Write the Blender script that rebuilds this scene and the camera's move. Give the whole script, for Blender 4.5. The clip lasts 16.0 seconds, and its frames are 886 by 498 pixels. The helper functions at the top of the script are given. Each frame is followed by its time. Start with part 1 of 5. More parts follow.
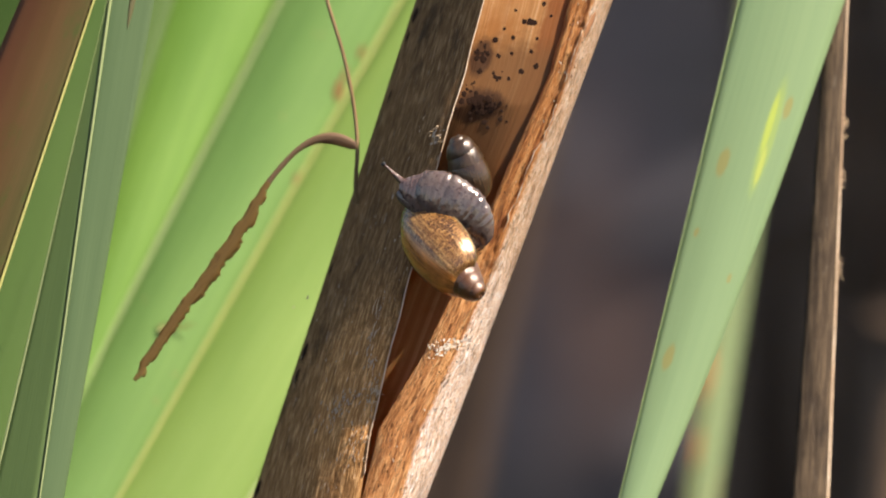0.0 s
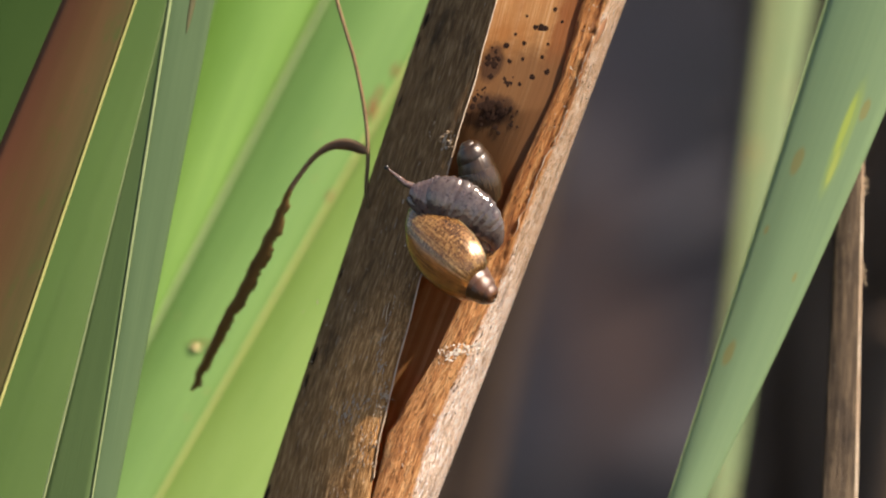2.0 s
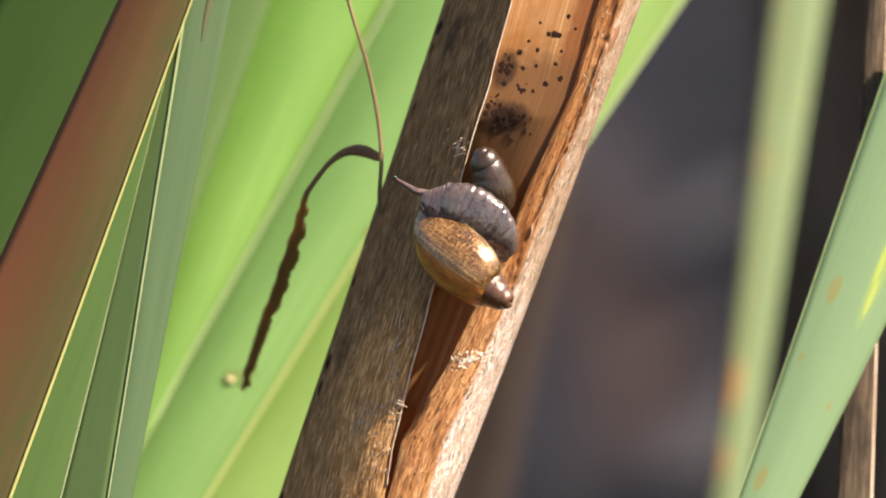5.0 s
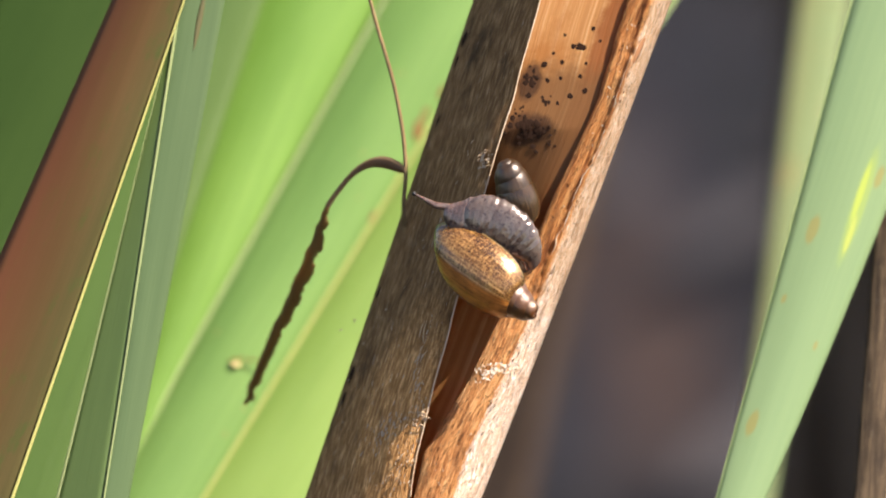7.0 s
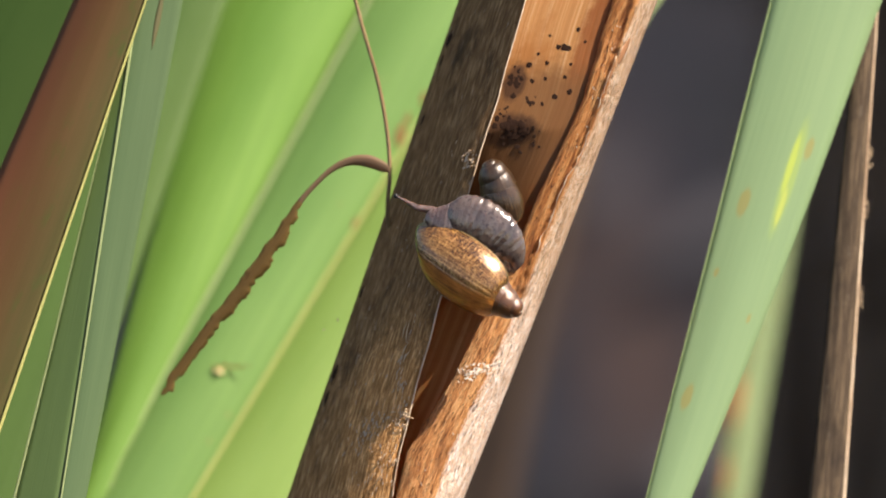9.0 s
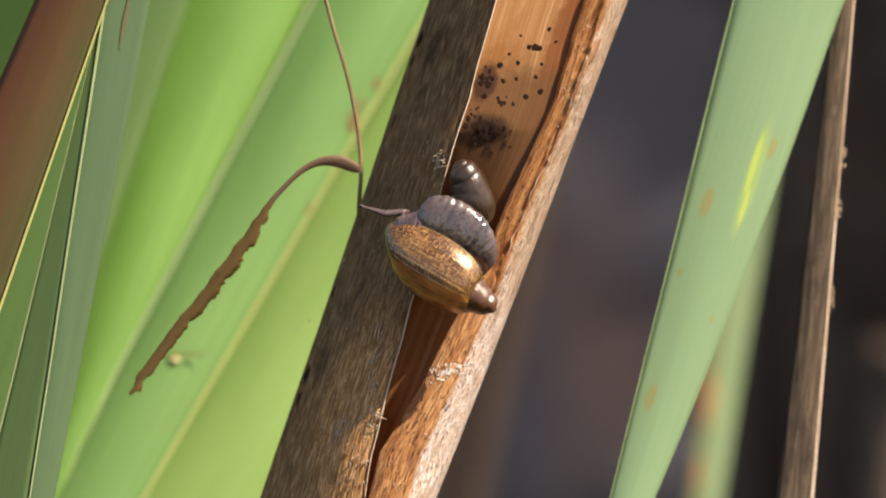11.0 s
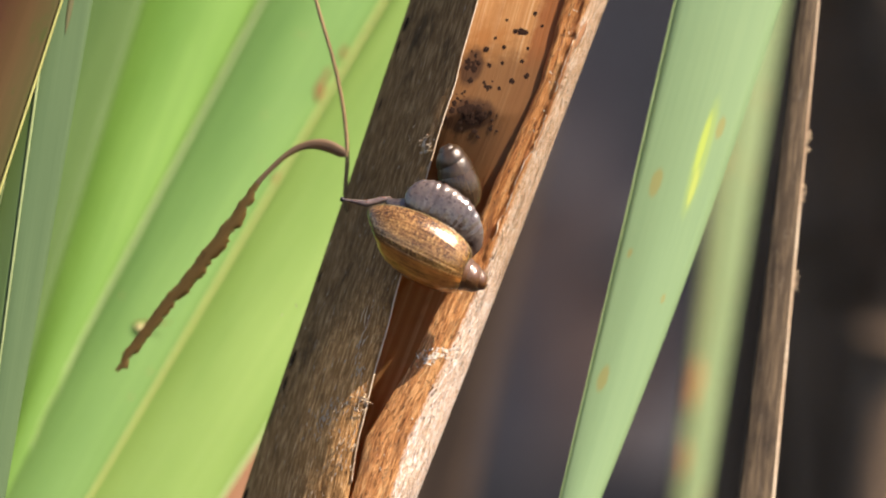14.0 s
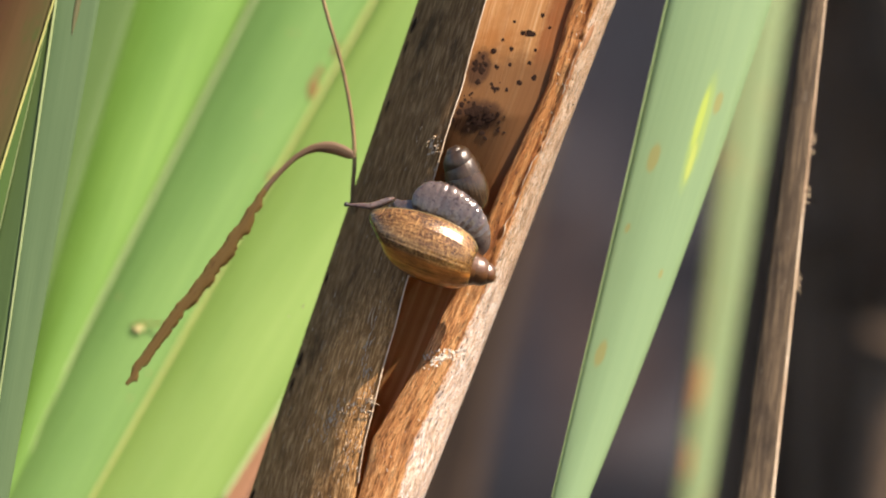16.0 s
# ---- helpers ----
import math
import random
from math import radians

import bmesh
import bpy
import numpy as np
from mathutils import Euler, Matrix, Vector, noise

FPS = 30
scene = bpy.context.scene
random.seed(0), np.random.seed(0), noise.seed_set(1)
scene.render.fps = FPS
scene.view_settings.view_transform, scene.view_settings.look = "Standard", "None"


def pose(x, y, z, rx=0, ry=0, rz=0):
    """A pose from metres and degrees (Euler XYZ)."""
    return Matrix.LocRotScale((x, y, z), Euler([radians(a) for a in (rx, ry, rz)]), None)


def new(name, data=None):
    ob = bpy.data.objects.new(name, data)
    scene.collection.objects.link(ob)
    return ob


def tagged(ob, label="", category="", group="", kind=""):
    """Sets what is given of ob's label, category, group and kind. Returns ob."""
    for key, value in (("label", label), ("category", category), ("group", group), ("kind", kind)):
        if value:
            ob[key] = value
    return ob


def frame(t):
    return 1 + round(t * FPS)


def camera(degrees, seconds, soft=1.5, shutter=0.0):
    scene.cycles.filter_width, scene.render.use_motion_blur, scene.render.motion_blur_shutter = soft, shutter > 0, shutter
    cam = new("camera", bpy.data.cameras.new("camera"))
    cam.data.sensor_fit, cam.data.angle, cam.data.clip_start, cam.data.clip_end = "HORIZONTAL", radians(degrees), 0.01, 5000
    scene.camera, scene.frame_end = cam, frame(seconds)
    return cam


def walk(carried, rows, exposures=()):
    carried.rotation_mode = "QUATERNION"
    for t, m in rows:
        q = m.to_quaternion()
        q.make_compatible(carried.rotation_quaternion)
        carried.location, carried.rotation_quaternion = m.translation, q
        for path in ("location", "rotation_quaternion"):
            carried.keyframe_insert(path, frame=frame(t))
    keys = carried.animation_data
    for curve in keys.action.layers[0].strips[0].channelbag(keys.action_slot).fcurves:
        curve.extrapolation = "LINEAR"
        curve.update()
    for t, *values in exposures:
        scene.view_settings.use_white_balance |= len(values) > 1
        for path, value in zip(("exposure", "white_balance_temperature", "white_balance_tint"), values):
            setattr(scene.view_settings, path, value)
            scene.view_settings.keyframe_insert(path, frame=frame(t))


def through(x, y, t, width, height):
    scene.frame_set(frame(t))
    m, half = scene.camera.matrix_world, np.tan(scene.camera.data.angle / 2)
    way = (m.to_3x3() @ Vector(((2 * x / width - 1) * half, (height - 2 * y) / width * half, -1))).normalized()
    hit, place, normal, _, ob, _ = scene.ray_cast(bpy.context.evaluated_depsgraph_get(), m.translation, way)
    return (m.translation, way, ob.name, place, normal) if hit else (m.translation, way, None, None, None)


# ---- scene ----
# Lengths below are in millimetres in the leaning frame of the reed clump (x right, y away, z along the plants) and
# are brought to metres by MM. LEAN sets that frame into the world: the plants lean away from the viewer.
MM = 0.001
TILT = 15.0
HEIGHT = 0.17
REACH = 0.8978
LEAN = pose(0, 0, HEIGHT, -TILT, 0, 0)

# ---- camera ----
cam = camera(5.0, 16.0, soft=1.9, shutter=0.5)
cam.data.dof.use_dof = True
cam.data.dof.focus_distance = REACH - 0.006
cam.data.dof.aperture_fstop = 22.0
walk(cam, [(t, LEAN @ pose(0, -REACH, 0) @ pose(0, 0, 0, 0, 0, yaw) @ pose(0, 0, 0, 90 + up) @ pose(0, 0, 0, 0, 0, roll))
           for t, yaw, up, roll in [(0, 0.0001, -0.0000, 0.01), (0.5, -0.0133, -0.0001, -0.07), (1, -0.0828, 0.0538, -0.02),
                   (1.5, -0.0546, 0.0131, 0.07), (2, 0.0578, 0.0292, 0.25), (2.5, 0.1347, 0.1005, 0.27), (3, 0.1656, 0.1303, 0.41),
                   (3.5, 0.1323, 0.0658, 0.49), (4, 0.0655, 0.0607, 0.24), (4.2, 0.0688, 0.0556, 0.24), (6.3, 0.2799, 0.1196, 0.33),
                   (6.5, 0.2868, 0.1274, 0.35), (7, 0.2691, 0.1336, 0.45), (7.5, 0.1826, 0.2076, 0.47), (8, 0.1480, 0.1502, 0.46),
                   (8.5, 0.1366, 0.1623, 0.55), (9, 0.1770, 0.1347, 0.79), (9.5, 0.1510, 0.1583, 0.87), (10, 0.0352, 0.1342, 0.76),
                   (10.2, 0.0081, 0.1387, 0.72), (12.3, 0.0664, 0.1367, 0.40), (12.5, 0.0466, 0.1303, 0.39), (13, 0.0574, 0.0793, 0.58),
                   (13.5, 0.0071, 0.0565, 0.51), (14, -0.0612, 0.0512, 0.50), (14.5, -0.1009, 0.0564, 0.48), (15, -0.0822, -0.0037, 0.50),
                   (15.5, -0.0011, 0.0392, 0.64), (16, -0.0210, 0.0592, 0.62)]],
     exposures=[(t, e, 7600, 18) for t, e in ((0, 1.10), (0.5, 1.08), (1, 0.96), (2, 0.95), (3, 1.02), (4.2, 1.20), (6.3, 1.44), (8, 1.31), (9, 1.16),
             (10.2, 1.05), (12.3, 1.09), (13.5, 1.24), (16, 1.21))])

# ---- light ----
SUN_WAY = (LEAN.to_3x3() @ Vector((0.60, -0.38, 0.77))).normalized()
sun = new("sun", bpy.data.lights.new("sun", "SUN"))
sun.data.energy, sun.data.angle, sun.data.color = 5.0, radians(0.6), (1.0, 0.95, 0.86)
sun.matrix_world = Matrix.Translation((0.6, -0.8, 1.5)) @ SUN_WAY.to_track_quat("Z", "Y").to_matrix().to_4x4()
world = bpy.data.worlds.new("sky")
scene.world = world
world.use_nodes = True
wn = world.node_tree
sky = wn.nodes.new("ShaderNodeTexSky")
sky.sky_type, sky.sun_disc = "NISHITA", False
sky.sun_elevation, sky.sun_rotation = math.asin(SUN_WAY.z), math.atan2(SUN_WAY.x, SUN_WAY.y)
wn.nodes["Background"].inputs["Strength"].default_value = 0.085
wn.links.new(sky.outputs[0], wn.nodes["Background"].inputs["Color"])


# ---- materials ----
class Nodes:
    """A material's node tree with short ways to add to it."""

    def __init__(self, name, mat=None):
        self.mat = mat or bpy.data.materials.new(name)
        self.mat.use_nodes = True
        self.tree = self.mat.node_tree
        self.bsdf = self.tree.nodes["Principled BSDF"]
        self.out = self.tree.nodes["Material Output"]

    def add(self, kind, **values):
        n = self.tree.nodes.new("ShaderNode" + kind)
        for k, v in values.items():
            n.inputs[k.replace("_", " ")].default_value = v
        return n

    def link(self, a, b):
        self.tree.links.new(a, b)

    def coords(self, kind, scale):
        c, m = self.add("TexCoord"), self.add("Mapping")
        m.inputs["Scale"].default_value = scale
        self.link(c.outputs[kind], m.inputs["Vector"])
        return m.outputs[0]

    def noise(self, vec, scale, detail=4.0, rough=0.6, warp=0.0):
        n = self.add("TexNoise", Scale=scale, Detail=detail, Roughness=rough, Distortion=warp)
        self.link(vec, n.inputs["Vector"])
        return n.outputs["Fac"]

    def ramp(self, fac, *stops):
        r = self.add("ValToRGB")
        e = r.color_ramp.elements
        while len(e) < len(stops):
            e.new(0.5)
        for el, (p, c) in zip(e, stops):
            el.position = p
            el.color = (*c, 1) if not isinstance(c, float) else (c, c, c, 1)
        self.link(fac, r.inputs["Fac"])
        return r.outputs["Color"]

    def mix(self, fac, a, b, mode="MIX"):
        m = self.tree.nodes.new("ShaderNodeMix")
        m.data_type, m.blend_type = "RGBA", mode
        for sock, v in ((m.inputs[0], fac), (m.inputs[6], a), (m.inputs[7], b)):
            if isinstance(v, (int, float)):
                sock.default_value = v if sock == m.inputs[0] else (v, v, v, 1)
            elif isinstance(v, tuple):
                sock.default_value = (*v, 1)
            else:
                self.link(v, sock)
        return m.outputs[2]

    def bump(self, height, strength, distance):
        b = self.add("Bump", Strength=strength, Distance=distance)
        self.link(height, b.inputs["Height"])
        self.link(b.outputs[0], self.bsdf.inputs["Normal"])
        return b.outputs[0]

    def base(self, color, rough=0.5, spec=0.5):
        if isinstance(color, tuple):
            self.bsdf.inputs["Base Color"].default_value = (*color, 1)
        else:
            self.link(color, self.bsdf.inputs["Base Color"])
        self.bsdf.inputs["Roughness"].default_value = rough
        self.bsdf.inputs["Specular IOR Level"].default_value = spec


def leaf_material(name, dark, light, blotch, blotch_at=0.62, through=0.4, rough=0.45, glow=None, vein=1.0, side=None, spec=0.45, vein_scale=26):
    """A living reed leaf: fine veins along it, mottling, light coming through. UV: x across in cm, y along in cm."""
    n = Nodes(name)
    veins = n.noise(n.coords("UV", (vein_scale, 0.25, 1)), 1.0, 3.0)
    fine = n.noise(n.coords("UV", (60, 0.9, 1)), 1.0, 2.0)
    broad = n.noise(n.coords("UV", (1.3, 0.35, 1)), 1.0, 3.0)
    spots = n.noise(n.coords("UV", (3.5, 1.1, 1)), 1.6, 5.0, 0.7)
    col = n.ramp(n.mix(0.55, veins, broad), (0.3, dark), (0.7, light))
    col = n.mix(n.ramp(spots, (blotch_at, 0.0), (blotch_at + 0.12, 0.75)), col, blotch)
    if side:
        across = n.add("SeparateXYZ")
        n.link(n.coords("UV", (1, 1, 1)), across.inputs[0])
        f = n.add("MapRange", From_Min=side[0], From_Max=side[1])
        n.link(n.mix(0.25, across.outputs[0], n.mix(1.0, broad, 0.5, "SUBTRACT")), f.inputs["Value"])
        col = n.mix(n.mix(1.0, f.outputs[0], 0.85, "MULTIPLY"), col, n.mix(0.3, side[2], col))
    n.base(col, rough, spec)
    height = n.mix(0.5, veins, fine)
    normal = n.bump(height, 0.35 * vein, 0.0004)
    t = n.add("BsdfTranslucent")
    n.link(n.mix(1.0, col, glow or (1.0, 1.0, 0.55), "MULTIPLY"), t.inputs["Color"])
    n.link(normal, t.inputs["Normal"])
    m = n.add("MixShader", Fac=through)
    n.link(n.bsdf.outputs[0], m.inputs[1])
    n.link(t.outputs[0], m.inputs[2])
    n.link(m.outputs[0], n.out.inputs["Surface"])
    return n.mat


def dry_material(name, dark, mid, light, stain, stain_at=0.6, across=22, along=0.8, rough=0.7, relief=0.8, spec=0.3, flecks=0.0, side=None, through=0.0, grain=0.35, spread=0.13):
    """Dead plant fibre: streaks along it, stains across them, rough relief. UV: x across in cm, y along in cm."""
    n = Nodes(name)
    streak = n.noise(n.coords("UV", (across, along, 1)), 1.0, 5.0, 0.65, 0.3)
    thread = n.noise(n.coords("UV", (across * 3, along * 1.6, 1)), 1.0, 3.0)
    patch = n.noise(n.coords("UV", (2.2, 1.2, 1)), 1.2, 6.0, 0.65)
    grit = n.noise(n.coords("UV", (20, 11, 1)), 1.5, 4.0, 0.7)
    col = n.ramp(n.mix(0.35, streak, thread), (0.5 - spread, dark), (0.5, mid), (0.5 + spread, light))
    col = n.mix(n.ramp(patch, (stain_at, 0.0), (stain_at + 0.15, 0.85)), col, stain)
    col = n.mix(n.ramp(grit, (0.62, 0.0), (0.72, 0.6)), col, stain)
    if flecks:
        pale = n.noise(n.coords("UV", (30, 5, 1)), 1.3, 3.0, 0.6)
        col = n.mix(n.ramp(pale, (0.64, 0.0), (0.70, flecks)), col, (0.62, 0.58, 0.50))
    if side:
        over = n.add("SeparateXYZ")
        n.link(n.coords("UV", (1, 1, 1)), over.inputs[0])
        f = n.add("MapRange", From_Min=side[0], From_Max=side[1])
        n.link(n.mix(0.2, over.outputs[0], n.mix(1.0, patch, 0.5, "SUBTRACT")), f.inputs["Value"])
        col = n.mix(n.mix(1.0, f.outputs[0], 0.8, "MULTIPLY"), col, n.mix(0.55, side[2], col))
    n.base(col, rough, spec)
    normal = n.bump(n.mix(grain, n.mix(0.4, streak, thread), grit), relief, 0.0005)
    if through:
        t, m = n.add("BsdfTranslucent"), n.add("MixShader", Fac=through)
        n.link(n.mix(1.0, col, (1.0, 0.75, 0.5), "MULTIPLY"), t.inputs["Color"])
        n.link(normal, t.inputs["Normal"])
        n.link(n.bsdf.outputs[0], m.inputs[1])
        n.link(t.outputs[0], m.inputs[2])
        n.link(m.outputs[0], n.out.inputs["Surface"])
    return n.mat


LEAF_BRIGHT = leaf_material("bright_green_leaf", (0.115, 0.275, 0.045), (0.205, 0.395, 0.084), (0.25, 0.355, 0.09), 0.66)
LEAF_PALE = leaf_material("pale_green_leaf", (0.205, 0.36, 0.088), (0.30, 0.465, 0.138), (0.35, 0.39, 0.13), 0.66)
LEAF_MID = leaf_material("mid_green_leaf", (0.135, 0.288, 0.08), (0.212, 0.39, 0.115), (0.265, 0.36, 0.115), 0.66)
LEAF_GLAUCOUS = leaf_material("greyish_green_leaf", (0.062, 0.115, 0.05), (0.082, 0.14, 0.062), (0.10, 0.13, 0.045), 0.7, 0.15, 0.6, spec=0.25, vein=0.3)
LEAF_DARK = leaf_material("shaded_half_leaf", (0.085, 0.15, 0.045), (0.11, 0.185, 0.058), (0.11, 0.17, 0.05), 0.68, 0.3, vein=0.3, vein_scale=14)
LEAF_RIGHT = leaf_material("light_green_leaf", (0.20, 0.325, 0.165), (0.235, 0.36, 0.182), (0.28, 0.36, 0.13), 0.72, 0.25, 0.45, glow=(0.9, 1.0, 0.7), vein=0.35)
LEAF_FAR = leaf_material("yellowing_leaf", (0.165, 0.25, 0.115), (0.24, 0.315, 0.155),
        (0.42, 0.27, 0.11), 0.58, 0.15, glow=(0.95, 1.0, 0.75), side=(-0.02, -0.28, (0.44, 0.35, 0.15)))
LEAF_RUSTY = leaf_material("rusty_leaf", (0.06, 0.065, 0.022), (0.115, 0.085, 0.036),
        (0.06, 0.09, 0.025), 0.53, 0.2, 0.65, side=(0.25, -0.25, (0.24, 0.07, 0.04)), spec=0.1, vein=0.3, vein_scale=9)
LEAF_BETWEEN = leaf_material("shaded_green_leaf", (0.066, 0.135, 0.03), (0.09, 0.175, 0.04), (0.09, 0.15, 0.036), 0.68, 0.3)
# green lowered to carry the shade at the back of the clump
LEAF_BACK_SHADE = leaf_material("shade_darkened_leaf", (0.027, 0.064, 0.014), (0.037, 0.08, 0.018), (0.042, 0.08, 0.018), 0.68, 0.3, 0.65, spec=0.12)
LEAF_PINK = leaf_material("reddish_leaf", (0.26, 0.13, 0.07), (0.34, 0.17, 0.10), (0.13, 0.09, 0.045), 0.6, 0.25)
EDGE_PALE = leaf_material("pale_leaf_edge", (0.50, 0.51, 0.16), (0.62, 0.60, 0.23), (0.45, 0.35, 0.12), 0.7, 0.3)
EDGE_CREASE = leaf_material("pale_leaf_fold", (0.34, 0.43, 0.19), (0.42, 0.51, 0.25), (0.40, 0.5, 0.2), 0.8, 0.3)
RIB_YELLOW = leaf_material("yellowish_leaf_edge", (0.40, 0.46, 0.15), (0.52, 0.55, 0.22), (0.46, 0.36, 0.13), 0.62, 0.35)
RIB_PALE = leaf_material("pale_leaf_rib", (0.36, 0.50, 0.22), (0.46, 0.58, 0.30), (0.43, 0.42, 0.18), 0.7, 0.35)
STEM_DARK = dry_material("weathered_dark_sheath", (0.062, 0.030, 0.012), (0.20, 0.106, 0.042), (0.54, 0.34, 0.17),
        (0.045, 0.023, 0.010), 0.54, 36, 4.5, 0.7, 0.8, 0.15, 0.3, spread=0.19)
def flaky_material():
    """Sun-bleached sheath: straw threads, whitish flaking skin, dark cracks, orange where the skin is gone. UV in cm."""
    n = Nodes("straw_brown_sheath")
    thread = n.noise(n.coords("UV", (75, 7.0, 1)), 1.0, 4.0, 0.65, 0.5)
    cord = n.noise(n.coords("UV", (18, 1.4, 1)), 1.0, 3.0, 0.6, 0.3)
    skin = n.noise(n.coords("UV", (30, 14, 1)), 1.2, 6.0, 0.75, 1.6)
    broad = n.noise(n.coords("UV", (3.5, 1.1, 1)), 1.3, 5.0, 0.65)
    crack = n.noise(n.coords("UV", (45, 11, 1)), 1.0, 5.0, 0.7, 1.0)
    pit = n.noise(n.coords("UV", (30, 16, 1)), 1.5, 4.0, 0.7, 1.0)
    bare = n.ramp(n.mix(0.5, thread, cord), (0.40, (0.26, 0.085, 0.024)), (0.5, (0.56, 0.225, 0.068)), (0.60, (0.76, 0.40, 0.155)))
    pale = n.ramp(n.mix(0.5, skin, thread), (0.41, (0.50, 0.31, 0.17)), (0.5, (0.84, 0.59, 0.38)), (0.58, (0.98, 0.90, 0.78)))
    over = n.add("SeparateXYZ")
    n.link(n.coords("UV", (1, 1, 1)), over.inputs[0])
    f = n.add("MapRange", From_Min=-0.05, From_Max=0.04)
    n.link(over.outputs[0], f.inputs["Value"])
    cover = n.mix(0.5, n.mix(1.0, n.mix(0.35, broad, skin), f.outputs[0], "MULTIPLY"), n.mix(0.5, skin, broad))
    col = n.mix(n.ramp(cover, (0.30, 0.0), (0.41, 1.0)), bare, pale)
    col = n.mix(n.ramp(n.noise(n.coords("UV", (4.0, 1.0, 1)), 1.6, 6.0, 0.75), (0.53, 0.0), (0.62, 0.6)), col, (0.27, 0.125, 0.05))
    col = n.mix(n.ramp(crack, (0.58, 0.0), (0.65, 0.9)), col, (0.12, 0.055, 0.022))
    col = n.mix(n.ramp(pit, (0.59, 0.0), (0.66, 0.85)), col, (0.11, 0.062, 0.034))
    n.base(col, 0.55, 0.35)
    normal = n.bump(n.mix(0.5, n.mix(0.4, thread, skin), n.mix(1.0, 1.0, n.ramp(crack, (0.56, 0.0), (0.64, 1.0)), "SUBTRACT")), 1.0, 0.0005)
    t, m = n.add("BsdfTranslucent"), n.add("MixShader", Fac=0.36)
    n.link(n.mix(1.0, col, (1.0, 0.75, 0.5), "MULTIPLY"), t.inputs["Color"])
    n.link(normal, t.inputs["Normal"])
    n.link(n.bsdf.outputs[0], m.inputs[1])
    n.link(t.outputs[0], m.inputs[2])
    n.link(m.outputs[0], n.out.inputs["Surface"])
    return n.mat


STEM_WARM = flaky_material()
STEM_INSIDE = dry_material("tan_inner_wall", (0.46, 0.215, 0.078), (0.64, 0.35, 0.135), (0.88, 0.68, 0.42),
        (0.50, 0.22, 0.065), 0.5, 18, 0.08, 0.5, 0.3, 0.4, through=0.5, grain=0.05, spread=0.24)
STALK_GREY = dry_material("grey_brown_stalk", (0.024, 0.0165, 0.010), (0.064, 0.044, 0.026), (0.145, 0.104, 0.064), (0.018, 0.012, 0.008), 0.54, 26, 1.6, flecks=0.12)
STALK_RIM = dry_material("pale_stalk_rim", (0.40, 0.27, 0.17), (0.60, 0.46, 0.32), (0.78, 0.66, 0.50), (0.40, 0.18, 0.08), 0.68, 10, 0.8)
STRIP_BROWN = leaf_material("dry_brown_strip", (0.25, 0.165, 0.060), (0.45, 0.305, 0.115), (0.13, 0.072, 0.028), 0.55, 0.7, 0.6, glow=(1.0, 0.82, 0.55), vein=1.0)
STRIP_PALE = leaf_material("faded_strip_neck", (0.24, 0.155, 0.095), (0.40, 0.27, 0.175), (0.17, 0.10, 0.055), 0.56, 0.6, 0.65, glow=(1.0, 0.82, 0.6), vein=0.8)
THREAD = dry_material("dry_brown_thread", (0.11, 0.07, 0.03), (0.2, 0.135, 0.065), (0.3, 0.21, 0.11), (0.08, 0.05, 0.025), 0.6)
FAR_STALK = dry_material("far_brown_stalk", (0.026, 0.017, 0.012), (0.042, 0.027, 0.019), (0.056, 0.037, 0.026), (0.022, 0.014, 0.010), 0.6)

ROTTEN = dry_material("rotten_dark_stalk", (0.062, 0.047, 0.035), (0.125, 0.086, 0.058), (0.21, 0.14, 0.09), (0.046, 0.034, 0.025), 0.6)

LITTER_RED = dry_material("reddish_litter", (0.011, 0.008, 0.009), (0.019, 0.013, 0.0145), (0.028, 0.019, 0.02), (0.011, 0.008, 0.009), 0.6)
LITTER_GREY = dry_material("grey_litter", (0.014, 0.013, 0.015), (0.026, 0.024, 0.028), (0.04, 0.037, 0.042), (0.012, 0.010, 0.012), 0.6)


def mud_material():
    n = Nodes("wet_dark_mud")
    c = n.coords("Object", (1, 1, 1))
    along = n.coords("Object", (22, 4.2, 1))
    along.node.inputs["Rotation"].default_value = (0, 0, 0.09)
    broad, fine = n.noise(along, 1.0, 3.0), n.noise(c, 60.0, 4.0)
    col = n.ramp(broad, (0.40, (0.0016, 0.0016, 0.0023)), (0.60, (0.0068, 0.0073, 0.0134)))
    col = n.mix(n.ramp(n.noise(along, 0.55, 2.0), (0.53, 0.0), (0.62, 0.9)), col, (0.032, 0.019, 0.016))
    n.base(n.mix(0.25, col, n.ramp(fine, (0.4, (0.006, 0.005, 0.005)), (0.6, (0.028, 0.024, 0.023)))), 0.65, 0.12)
    n.bump(fine, 0.6, 0.01)
    return n.mat


